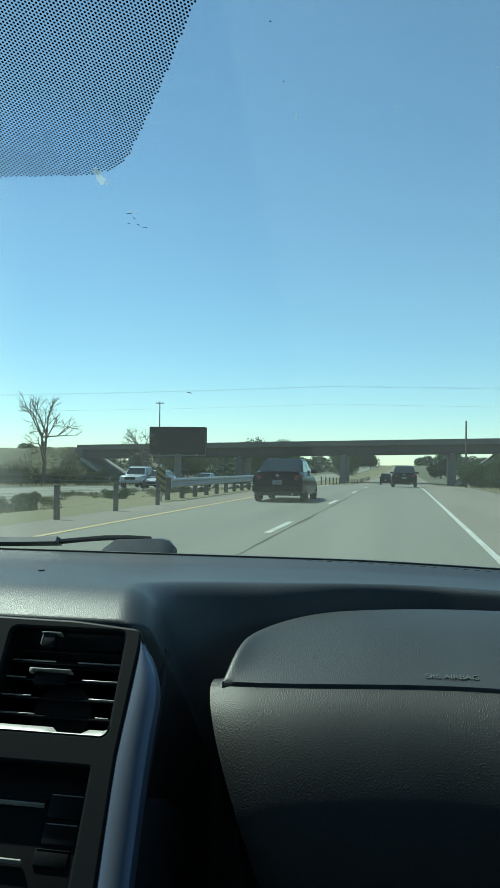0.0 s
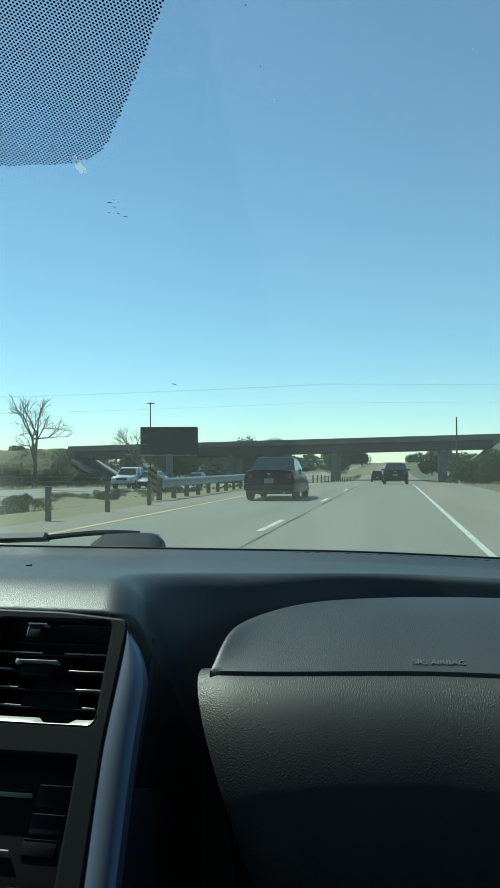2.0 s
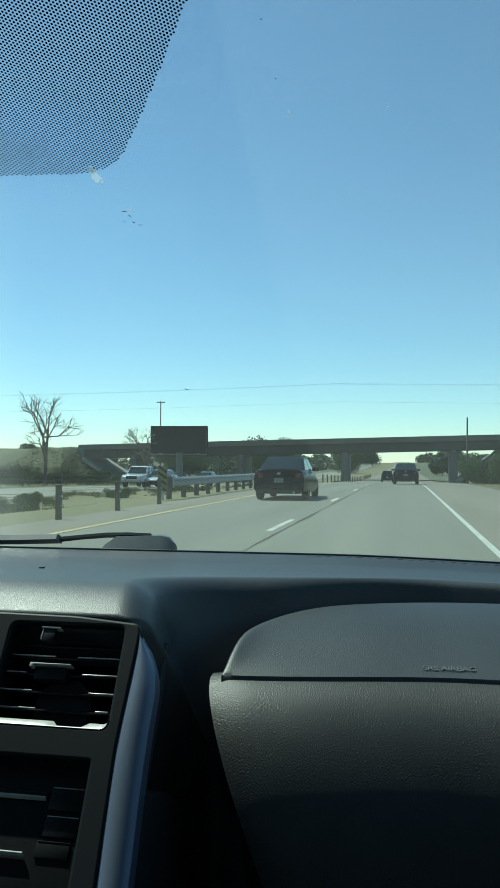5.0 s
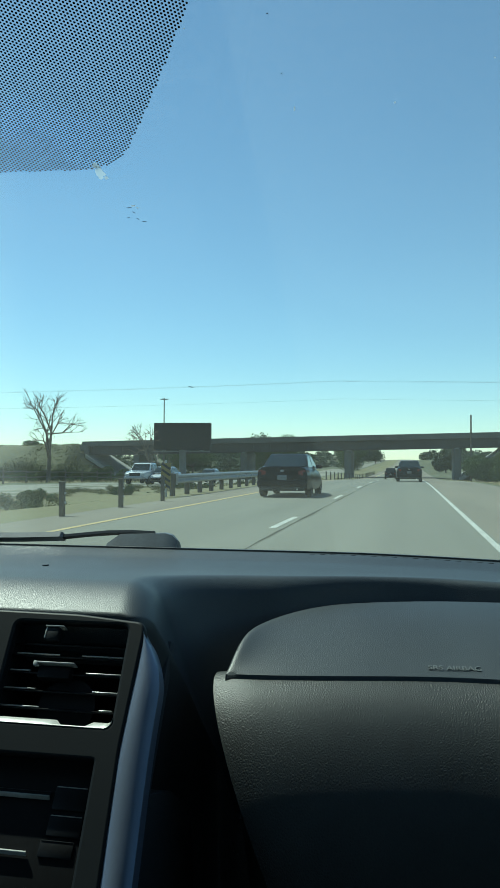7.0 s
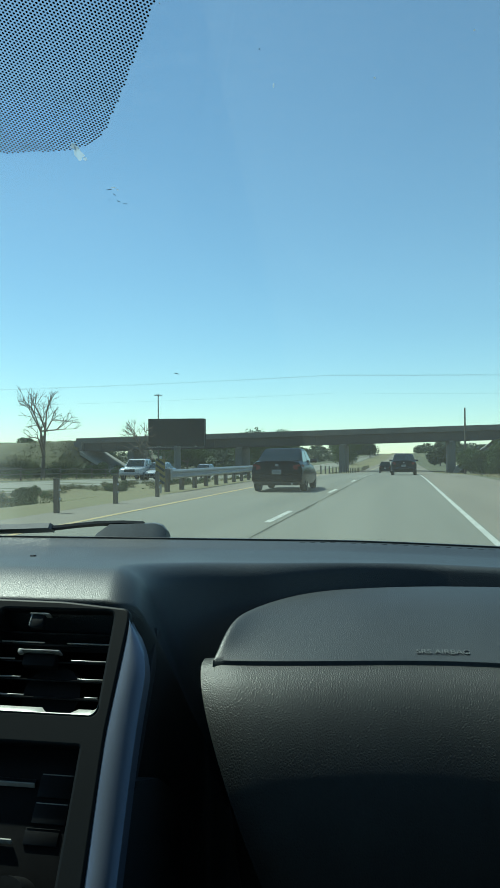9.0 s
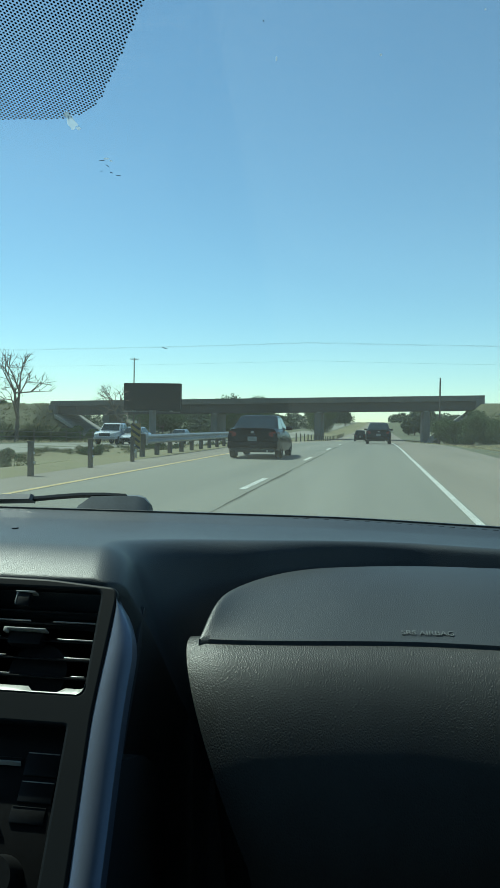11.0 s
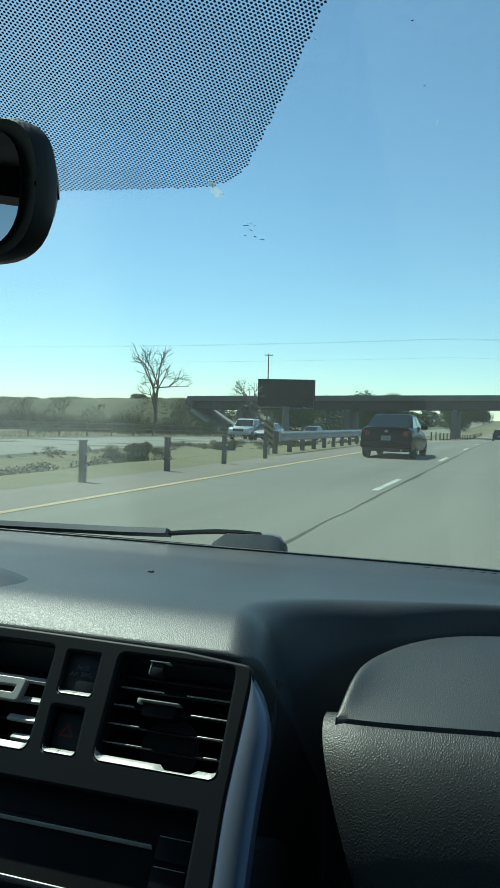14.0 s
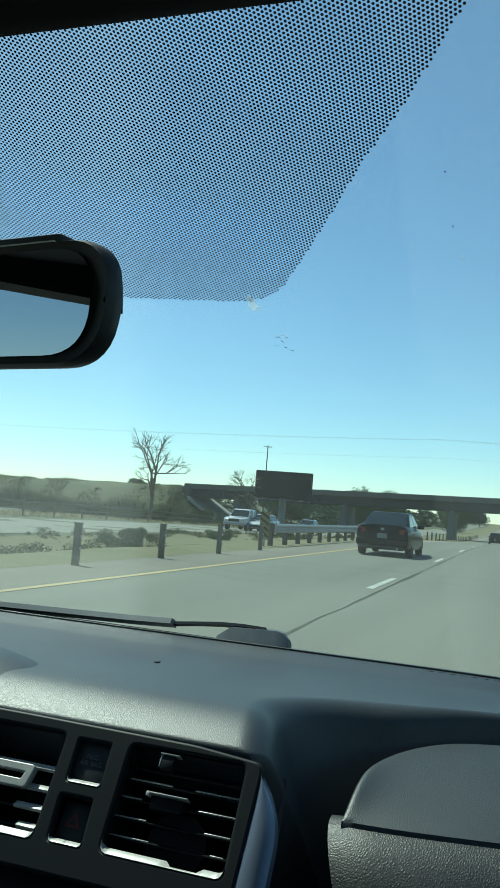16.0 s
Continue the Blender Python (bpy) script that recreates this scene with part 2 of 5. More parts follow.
M_HEAD = material("clear head lamp lens", (0.6, 0.62, 0.62), 0.15, vary=0.1, bump=0, coat=1.0)
M_PLATE = material("pale number plate", (0.20, 0.21, 0.21), 0.5, vary=0.15, scale=14, fine=60, bump=0)
M_ORANGE = material("faded orange barrel plastic", (0.52, 0.085, 0.03), 0.55, vary=0.12, scale=3, fine=30, bump=0.05)
M_BAND = material("white reflective band", (0.62, 0.60, 0.58), 0.4, vary=0.1, scale=5, fine=60, bump=0)
M_SIGN = material("yellow hazard sign face", (0.20, 0.155, 0.04), 0.6, vary=0.2, scale=4, fine=30, bump=0)


# ---- building helpers ----
def part(name, bm, mat, parent=None, label="", smooth=True, crease=38):
    """Links a bmesh as one mesh object, under a thing or a part."""
    me = bpy.data.meshes.new(name)
    bmesh.ops.recalc_face_normals(bm, faces=bm.faces)
    bm.to_mesh(me)
    bm.free()
    for p in me.polygons:
        p.use_smooth = smooth
    if smooth:
        me.set_sharp_from_angle(angle=radians(crease))
    me.materials.append(mat)
    ob = new(name, me)
    ob.parent = parent
    if label:
        tagged(ob, label)
    return ob


def thing(name, place, label, category, group="", kind=""):
    ob = new(name)
    ob.matrix_basis = place if isinstance(place, Matrix) else Matrix.Translation(place)
    ob.empty_display_size = 0.1
    return tagged(ob, label, category, group, kind)


def box(sx, sy, sz, at=(0, 0, 0), bevel=0.0, seg=2, turn=None, bm=None):
    own = bmesh.new()
    bmesh.ops.create_cube(own, size=1)
    bmesh.ops.scale(own, vec=(sx, sy, sz), verts=own.verts)
    if bevel:
        bmesh.ops.bevel(own, geom=own.edges[:], offset=bevel, segments=seg, affect="EDGES", profile=0.5)
    m = Matrix.Translation(at) @ (turn or Matrix())
    bmesh.ops.transform(own, matrix=m, verts=own.verts)
    return merge(bm, own) if bm is not None else own


def merge(bm, own):
    me = bpy.data.meshes.new("tmp")
    own.to_mesh(me)
    own.free()
    bm.from_mesh(me)
    bpy.data.meshes.remove(me)
    return bm


def tube(r0, r1, a, b, seg=10, bm=None):
    """A tapered round bar from a to b."""
    a, b = Vector(a), Vector(b)
    way = b - a
    own = bmesh.new()
    bmesh.ops.create_cone(own, cap_ends=True, segments=seg, radius1=r0, radius2=r1, depth=way.length)
    m = Matrix.Translation((a + b) / 2) @ way.to_track_quat("Z", "Y").to_matrix().to_4x4()
    bmesh.ops.transform(own, matrix=m, verts=own.verts)
    return merge(bm, own) if bm is not None else own


def loft(rings, closed=True, caps=True):
    """A skin over rings of equal numbers of points."""
    bm = bmesh.new()
    vs = [[bm.verts.new(p) for p in ring] for ring in rings]
    n = len(rings[0])
    for a, b in zip(vs, vs[1:]):
        for i in range(n if closed else n - 1):
            j = (i + 1) % n
            bm.faces.new((a[i], a[j], b[j], b[i]))
    if caps and closed:
        bm.faces.new(vs[0])
        bm.faces.new(reversed(vs[-1]))
    return bm


def quick_mesh(name, corners):
    """A mesh of loose faces from an array (faces, corners, 3)."""
    n, k = corners.shape[:2]
    me = bpy.data.meshes.new(name)
    me.vertices.add(n * k)
    me.vertices.foreach_set("co", corners.astype(np.float32).ravel())
    me.loops.add(n * k)
    me.loops.foreach_set("vertex_index", np.arange(n * k, dtype=np.int32))
    me.polygons.add(n)
    me.polygons.foreach_set("loop_start", np.arange(0, n * k, k, dtype=np.int32))
    me.update(calc_edges=True)
    return me


def smoothstep(a, b, v):
    u = min(1.0, max(0.0, (v - a) / (b - a)))
    return u * u * (3 - 2 * u)


def rounded(pts, r, n=5):
    """A polygon in the plane with its corners rounded."""
    out = []
    k = len(pts)
    for i, p in enumerate(pts):
        p, a, b = Vector(p), Vector(pts[i - 1]), Vector(pts[(i + 1) % k])
        ra = min(r, (a - p).length * 0.45, (b - p).length * 0.45)
        s, e = p + (a - p).normalized() * ra, p + (b - p).normalized() * ra
        for j in range(n + 1):
            t = j / n
            out.append(s * (1 - t) ** 2 + p * 2 * t * (1 - t) + e * t * t)
    return out


def plate(name, outline, holes, depth, bevel, m, mat, parent, label=""):
    """A flat plate with rounded edges and open holes, from outlines in its plane, set at the pose m."""
    cu = bpy.data.curves.new(name, "CURVE")
    cu.dimensions, cu.fill_mode = "2D", "BOTH"
    cu.extrude, cu.bevel_depth, cu.bevel_resolution = depth / 2, bevel, 2
    for ring in (outline, *holes):
        sp = cu.splines.new("POLY")
        sp.points.add(len(ring) - 1)
        for q, p in zip(sp.points, ring):
            q.co = (p[0], p[1], 0, 1)
        sp.use_cyclic_u = True
    tmp = bpy.data.objects.new("tmp", cu)
    scene.collection.objects.link(tmp)
    me = bpy.data.meshes.new_from_object(tmp.evaluated_get(bpy.context.evaluated_depsgraph_get()))
    bpy.data.objects.remove(tmp)
    bpy.data.curves.remove(cu)
    me.transform(m)
    me.name = name
    me.materials.clear()
    me.materials.append(mat)
    for p in me.polygons:
        p.use_smooth = True
    me.set_sharp_from_angle(angle=radians(40))
    ob = new(name, me)
    ob.parent = parent
    if label:
        tagged(ob, label)
    return ob


def write(text, size, m, mat, parent, name="lettering", depth=0.0004):
    cu = bpy.data.curves.new(name, "FONT")
    cu.body, cu.size, cu.extrude, cu.align_x = text, size, depth, "CENTER"
    tmp = bpy.data.objects.new("tmp", cu)
    scene.collection.objects.link(tmp)
    me = bpy.data.meshes.new_from_object(tmp.evaluated_get(bpy.context.evaluated_depsgraph_get()))
    bpy.data.objects.remove(tmp)
    bpy.data.curves.remove(cu)
    me.transform(m)
    me.materials.clear()
    me.materials.append(mat)
    ob = new(name, me)
    ob.parent = parent
    return ob



# ---- the land: one sheet, with the swale, the far carriageway's bed and the bridge approaches ----
BRIDGE_Y = 145.0
LANE = (-5.65, -2.25, 1.20)


def rise(y):
    # the highway dips under the bridge and climbs beyond it
    return -1.2 * smoothstep(40, 140, y) + 7.4 * smoothstep(150, 1000, y)


def land(x, y):
    d = math.hypot(x, y)
    z = rise(max(y, 0)) + 9.0 * smoothstep(500, 1600, abs(x)) - 0.06
    # median swale and the lower carriageway
    z -= 0.60 * smoothstep(8.6, 13.5, -x) * (1 - 0.25 * smoothstep(16, 18.5, -x))
    z -= 0.35 * smoothstep(33, 40, -x) * (1 - smoothstep(60, 90, -x))
    # verge on the near side
    z += -0.25 * smoothstep(5.2, 8.5, x) + 0.8 * smoothstep(10, 24, x)
    # bridge approach banks
    dy = abs(y - BRIDGE_Y)
    side = min(1.0, max(0.0, 1 - (dy - 6.5) / 11.0))
    if x < -45:
        z += max(0.0, 4.35 - 0.018 * (-x - 57) - z) * side * min(1.0, max(0.0, (-x - 53.0) / 6.0))
    if x > 6:
        z += max(0.0, 5.2 - z) * side * min(1.0, max(0.0, (x - 10.2) / 6.6))
    if -7.6 < x < 5.4:
        z = min(z, rise(max(y, 0)) - 0.05)
    z += 0.05 * noise.noise((x * 0.35, y * 0.35, 0)) * smoothstep(7.0, 9.0, abs(x + 1.1))
    return z


def spaced(lo, hi, fine_lo, fine_hi, step, grow=1.22):
    vals = [fine_lo + step * i for i in range(int((fine_hi - fine_lo) / step) + 1)]
    s, v = step, vals[-1]
    while v < hi:
        s *= grow
        v += s
        vals.append(v)
    s, v = step, vals[0]
    while v > lo:
        s *= grow
        v -= s
        vals.insert(0, v)
    return vals


def sheet(name, xs, ys, height, mat, parent=None, label="", category="", kind="structure"):
    verts = [(x, y, height(x, y)) for y in ys for x in xs]
    n = len(xs)
    faces = [(j * n + i, j * n + i + 1, (j + 1) * n + i + 1, (j + 1) * n + i) for j in range(len(ys) - 1) for i in range(n - 1)]
    me = bpy.data.meshes.new(name)
    me.from_pydata(verts, [], faces)
    for p in me.polygons:
        p.use_smooth = True
    me.materials.append(mat)
    ob = new(name, me)
    ob.parent = parent
    return tagged(ob, label, category, "", kind)


GX = spaced(-3800, 3800, -96, 40, 1.0)
GY = spaced(-600, 4200, -8, 232, 2.0)
sheet("ground", GX, GY, land, M_FIELD, None, "dry green and straw coloured grassland beside the highway", "ground")

RY = spaced(-300, 3800, -10, 120, 2.0, 1.12)
sheet("road", [LANE[0] - 0.15, -4.2, LANE[1], -0.5, LANE[2] + 0.1], RY, lambda x, y: rise(max(y, 0)), M_ROAD, None,
      "worn grey two lane highway carriageway", "road")
for nm, x0, x1, lab in (("shoulder", LANE[2] + 0.1, 4.6, "wide pale paved shoulder beside the white line"),
                        ("shoulder", -7.4, LANE[0] - 0.15, "narrow dusty shoulder beside the yellow line")):
    sheet(nm, [x0, (x0 + x1) / 2, x1], RY, lambda x, y: rise(max(y, 0)) - 0.004 - (0.02 if x > 4 or x < -7 else 0), M_SHOULDER, None, lab, "road shoulder")
FAR_X = (-28.5, -18.6)
sheet("median", list(np.linspace(-18.3, -7.45, 15)), RY, lambda x, y: land(x, y) + (0.03 if -18.0 < x < -7.3 else -0.10), M_MEDIAN, None,
      "dry straw coloured strip of soil and grass between the carriageways", "median")
sheet("far_road", [FAR_X[0], -25, -22, FAR_X[1]], RY, lambda x, y: rise(max(y, 0)) - 0.50, M_PALE, None,
      "pale opposite carriageway beyond the grassy median", "road")


def stripe(name, x, w, y0, y1, mat, label, lift=0.006, parent=None):
    ys = [y for y in RY if y0 < y < y1]
    return sheet(name, [x - w / 2, x + w / 2], [y0, *ys, y1], lambda a, b: rise(max(b, 0)) + lift, mat, parent, label, "road marking")


stripe("edge_line", LANE[2], 0.10, -60, 1500, M_WHITE, "solid white edge line painted on the road")
stripe("edge_line", LANE[0], 0.13, -60, 1500, M_YELLOW, "solid yellow edge line painted on the road")
for k in range(26):
    y0 = -10.4 + 12.2 * k
    stripe("lane_dash", LANE[1] - 0.05, 0.12, y0, y0 + 3.05, M_WHITE, "white dashed lane line painted on the road")


def sealed_crack(name, path, label):
    """A wandering band of tar of uneven width along a line of points (x, y, half width)."""
    verts, faces = [], []
    for i, (x, y, w) in enumerate(path):
        ax, ay = (path[min(i + 1, len(path) - 1)][k] - path[max(i - 1, 0)][k] for k in (0, 1))
        n = math.hypot(ax, ay)
        z = rise(max(y, 0)) + 0.005
        verts += [(x - ay / n * w, y + ax / n * w, z), (x + ay / n * w, y - ax / n * w, z)]
        if i:
            faces.append((2 * i - 2, 2 * i - 1, 2 * i + 1, 2 * i))
    me = bpy.data.meshes.new(name)
    me.from_pydata(verts, [], faces)
    me.materials.append(M_TAR)
    return tagged(new(name, me), label, "road crack", kind="structure")


sealed_crack("joint_seal", [(LANE[1] + 0.16 + 0.035 * noise.noise((0, y * 0.7, 5)), y, 0.010 + 0.034 * max(0.0, 0.4 + noise.noise((3, y * 0.25, 1)))) for y in np.arange(2.0, 190.0, 0.35)],
             "dark tarred joint wandering along the lane line")

# ---- overpass ----
def overpass():
    ob = thing("overpass", (0, BRIDGE_Y, 0), "long concrete and steel highway overpass on wall piers", "bridge")
    x0, x1 = -58.0, 17.5

    def under(x):
        return 3.55 + 0.0217 * (x + 10)

    def beam(y, w, lo, hi):
        rings = []
        for x in np.linspace(x0, x1, 17):
            b = under(x)
            rings.append([(x, y - w / 2, b + lo), (x, y + w / 2, b + lo), (x, y + w / 2, b + hi), (x, y - w / 2, b + hi)])
        return loft(rings)
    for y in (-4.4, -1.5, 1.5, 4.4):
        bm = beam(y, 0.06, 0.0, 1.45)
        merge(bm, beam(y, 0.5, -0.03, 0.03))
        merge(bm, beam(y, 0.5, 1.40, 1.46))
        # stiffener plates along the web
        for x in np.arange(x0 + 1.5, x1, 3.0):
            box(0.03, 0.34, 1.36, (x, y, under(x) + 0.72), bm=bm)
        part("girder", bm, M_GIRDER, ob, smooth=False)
    part("deck", beam(0, 10.6, 1.46, 1.70), M_CONC, ob, smooth=False)
    for y in (-5.2, 5.2):
        part("parapet", beam(y, 0.30, 1.70, 2.38), M_CONC, ob, smooth=False)
    for px in (-48.0, -28.3, -10.1, 8.2):
        b = under(px)
        part("pier", box(1.15, 8.4, b + 2.3, (px, 0, (b - 0.22 - 2.5) / 2), 0.10, 3), M_CONC, ob, "weathered concrete wall pier")
        for cy in (-4.4, -1.5, 1.5, 4.4):
            part("bearing", box(0.42, 0.42, 0.26, (px, cy, b - 0.15), 0.02), M_STEEL, ob)
    for sgn, xa, xb in ((-1, -56.8, -50.6), (1, 16.0, 8.4)):
        b = under(xa)
        part("abutment", box(1.4, 11.0, 2.6, (xa + sgn * 0.8, 0, b + 0.4), 0.05), M_CONC, ob)
        rings = []
        for t in (0, 0.5, 1):
            x = xa + (xb - xa) * t
            z = (b - 0.2) * (1 - t) - 1.35 * t
            rings.append([(x, -6.6, z - 0.4), (x, 6.6, z - 0.4), (x, 6.6, z + 0.22), (x, -6.6, z + 0.22)])
        part("slope_paving", loft(rings), M_PAVING, ob, "pale concrete slope paving", smooth=False)
    return ob


overpass()

# ---- our car's cabin ----
GLASS_O, GLASS_SLOPE = Vector((0, 0.5, 1.305)), 0.497


def pane_z(y):
    """Height of the inner face of the windscreen."""
    return GLASS_O.z - (y - GLASS_O.y) * GLASS_SLOPE


GLASS_UP = Vector((0, GLASS_SLOPE, 1)).normalized()
GLASS_DOWN = Vector((0, 1, -GLASS_SLOPE)).normalized()
# pane scaled a sixth outward about the eye, to fit the camera's view
EYE_POINT = Vector((0.0085, 0.001, 1.1145))
GLASS_PLACE = Matrix.Translation(EYE_POINT) @ Matrix.Scale(1.157, 4) @ Matrix.Translation(-EYE_POINT)


def windscreen():
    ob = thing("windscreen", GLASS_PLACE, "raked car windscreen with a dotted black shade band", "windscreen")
    rings = []
    for y in (0.27, 0.65, 0.9, 1.17):
        rings.append([(-1.15, y, pane_z(y)), (0.62, y, pane_z(y)), (0.62, y + 0.0022, pane_z(y) + 0.0044), (-1.15, y + 0.0022, pane_z(y) + 0.0044)])
    g = part("pane", loft(rings), M_GLASS, ob, smooth=False)
    g.visible_shadow = False
    # the dots of the shade band: staggered columns down the inner face, ended by the band's curved outline
    side_x, side_y = (-0.040, -0.0534, -0.0678, -0.0834, -0.105, -0.124, -0.1474, -0.162), (0.312, 0.331, 0.3516, 0.3731, 0.3985, 0.4253, 0.4568, 0.475)
    foot_x, foot_y = (-0.72, -0.285, -0.245, -0.2066, -0.1915, -0.1803, -0.1700, -0.1640, -0.1595), (0.476, 0.4874, 0.4895, 0.4910, 0.4913, 0.4888, 0.4833, 0.4775, 0.4712)
    s, r, seg = 0.00212, 0.00071, 8
    col = np.arange(int(0.72 / (s * 0.866)))
    row = np.arange(int(0.26 / s))
    i, j = (a.ravel() for a in np.meshgrid(col, row))
    x = -0.03 - i * s * 0.866
    y = 0.300 + (j + 0.5 * (i % 2)) * s * GLASS_DOWN.y
    keep = (x < np.interp(y, side_y, side_x)) & (y < np.interp(x, foot_x, foot_y))
    x, y = x[keep], y[keep]
    c = np.stack((x, y, GLASS_O.z - (y - GLASS_O.y) * GLASS_SLOPE), 1) - np.array(GLASS_UP) * 0.0006
    a = np.arange(seg) * 2 * math.pi / seg
    rim = r * (np.cos(a)[:, None] * np.array((1, 0, 0)) + np.sin(a)[:, None] * np.array(GLASS_DOWN))
    me = quick_mesh("shade_dots", c[:, None, :] + rim[None])
    me.materials.append(M_FRIT)
    d = new("shade_dots", me)
    d.parent = ob
    tagged(d, "black ceramic dot pattern", kind="stuff")
    return ob


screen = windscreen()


def glass_spot(x, y, size, seed, long=1.0, tilt=0.0, mat=None):
    """A dried splash on the inside of the glass: an irregular flake of a few lobes."""
    o = Vector((x, y, pane_z(y))) - GLASS_UP * 0.0009
    across = Vector((math.cos(tilt), 0, 0)) + GLASS_DOWN * math.sin(tilt)
    along = GLASS_DOWN * math.cos(tilt) - Vector((math.sin(tilt), 0, 0))
    rings = []
    for lift, k in ((0.0, 1.0), (0.0003, 0.8)):
        ring = []
        for i in range(18):
            a = 2 * math.pi * i / 18
            r = size * (0.6 + 0.5 * np.random.RandomState(seed * 31 + i).rand()) * k
            ring.append(o + across * r * math.cos(a) + along * r * long * math.sin(a) - GLASS_UP * lift)
        rings.append(ring)
    return part("dried_spot", loft(rings), mat or M_SMEAR, screen)


glass_spot(-0.1889, 0.4940, 0.0038, 1, 1.6)
glass_spot(-0.1902, 0.4885, 0.0022, 2, 1.5, 0.4)
glass_spot(-0.1862, 0.4980, 0.0016, 3, 1.2, 0.2)
# a squashed insect: dark legs and a pale body
for k, (x, y, sz, ln, tl) in enumerate(((-0.1792, 0.5227, 0.0020, 0.10, 0.0), (-0.1772, 0.5268, 0.0015, 0.12, 0.9), (-0.1762, 0.5325, 0.0012, 0.25, 0.5), (-0.1722, 0.5350, 0.0018, 0.08, 0.12), (-0.1825, 0.5310, 0.0010, 0.12, 0.0),
                                        (-0.1907, 0.7276, 0.0030, 0.2, 0.5), (-0.0627, 0.4388, 0.0004, 1.0, 0.0), (-0.0652, 0.4066, 0.0006, 0.5, 0.1))):
    glass_spot(x, y, sz, 10 + k, ln, tl, M_INSECT)
for k, (x, y, sz, ln, tl) in enumerate(((-0.1760, 0.5214, 0.0019, 0.40, 0.0), (-0.1735, 0.5232, 0.0010, 0.6, 0.6), (-0.0583, 0.4602, 0.0006, 3.0, 0.1), (-0.0018, 0.4611, 0.0007, 1.2, 0.0), (0.05, 0.44, 0.0006, 1.0, 0), (-0.11, 0.41, 0.0005, 1.0, 0), (0.09, 0.50, 0.0006, 2.0, 0.2))):
    glass_spot(x, y, sz, 30 + k, ln, tl)

# closed cabin round the camera: roof, walls with window openings, floor
part("roof", loft([[(-1.15, y, z), (0.62, y, z), (0.62, y, z + 0.05), (-1.15, y, z + 0.05)] for y, z in ((0.312, 1.437), (0.15, 1.47), (-0.6, 1.53), (-1.6, 1.46))]), M_LINER)
tagged(bpy.data.objects["roof"], "grey fabric lined car roof", "car roof", kind="structure")
bm = box(1.77, 0.040, 0.030, (-0.265, 0.300, 1.412), 0.008, turn=Matrix.Rotation(-0.45, 4, "X"))
tagged(part("header_trim", bm, M_BLACK), "black trim along the top of the windscreen", "trim", kind="structure")
for nm, x in (("wall_left", -1.17), ("wall_right", 0.64)):
    bm = box(0.04, 2.8, 0.75, (x, -0.25, 0.61))
    box(0.08, 2.0, 0.10, (x, -0.6, 1.51), bm=bm)
    box(0.05, 0.10, 0.56, (x, -0.86, 1.22), bm=bm)
    box(0.05, 0.3, 0.56, (x, -1.5, 1.22), bm=bm)
    box(0.05, 1.0, 0.06, (x, 0.72, 1.205), turn=Matrix.Rotation(-0.461, 4, "X"), bm=bm)
    if nm == "wall_right":
        # unseen panel, added to keep window light off the dashboard
        box(0.04, 1.7, 0.60, (x + 0.02, -0.77, 1.22), bm=bm)
    tagged(part(nm, bm, M_BLACK), "dark plain car side with window openings", "car side", kind="structure")
bm = box(1.8, 0.04, 0.85, (-0.265, -1.62, 0.66))
tagged(part("wall_back", bm, M_BLACK), "dark plain back of the cabin", "car side", kind="structure")
tagged(part("floor", box(1.8, 2.9, 0.04, (-0.265, -0.2, 0.24)), M_CARPET), "black carpeted cabin floor", "floor", kind="structure")
tagged(part("firewall", box(1.8, 0.03, 0.72, (-0.265, 1.16, 0.60)), M_CARPET), "dark bulkhead under the dashboard", "bulkhead", kind="structure")

# ---- dashboard ----
TILT = radians(34)
ST_O = Vector((-0.290, 0.637, 0.982))
ST_V = Vector((0, -math.sin(TILT), -math.cos(TILT)))
ST_N = Vector((0, -math.cos(TILT), math.sin(TILT)))
# frame of the console face: x to the right, y up the face, z out of it
ST = Matrix(((0.965, 0, 0, ST_O.x), (0, -0.945 * ST_V.y, 0.95 * ST_N.y, ST_O.y), (0, -0.945 * ST_V.z, 0.95 * ST_N.z, ST_O.z), (0, 0, 0, 1)))


def mm(*pts):
    """Points given in millimetres across and down the console face."""
    return [(a / 1000, -b / 1000) for a, b in pts]


dash = thing("dashboard", (0, 0, 0), "black grained car dashboard with centre console and passenger airbag cover", "dashboard")


def hollow(x, y):
    """Depth inside the passenger's hollow, whose inner corner is broadly rounded."""
    R = 0.13
    p, q = R - (x + 0.234 + 0.20 * (y - 0.66)), R - (0.850 + 0.104 * smoothstep(-0.24, 0.06, x) - y)
    return R - (math.hypot(max(p, 0.0), max(q, 0.0)) + min(max(p, q), 0.0))


def top_z(x, y):
    base = 0.986 + 0.009 * (1 - smoothstep(-0.10, 0.30, x))
    z = base + (1.015 - base) * (1 - smoothstep(0.69, 0.98, y)) + 0.006 * smoothstep(1.04, 1.10, y) - 0.006 * smoothstep(1.11, 1.15, y)
    # rolled near edge above the console
    roll = max(0.0, 0.718 - y) / 0.068
    d = max(0.0, hollow(x, y))
    r = 0.032 - 0.020 * smoothstep(-0.17, -0.02, x)
    z -= 0.020 * roll ** 2.0
    # rounded brink of the hollow, then its steep side
    near = min(d, 0.94 * r)
    z -= r - math.sqrt(r * r - near * near)
    return z - min(0.20, 2.8 * max(0.0, d - 0.94 * r))


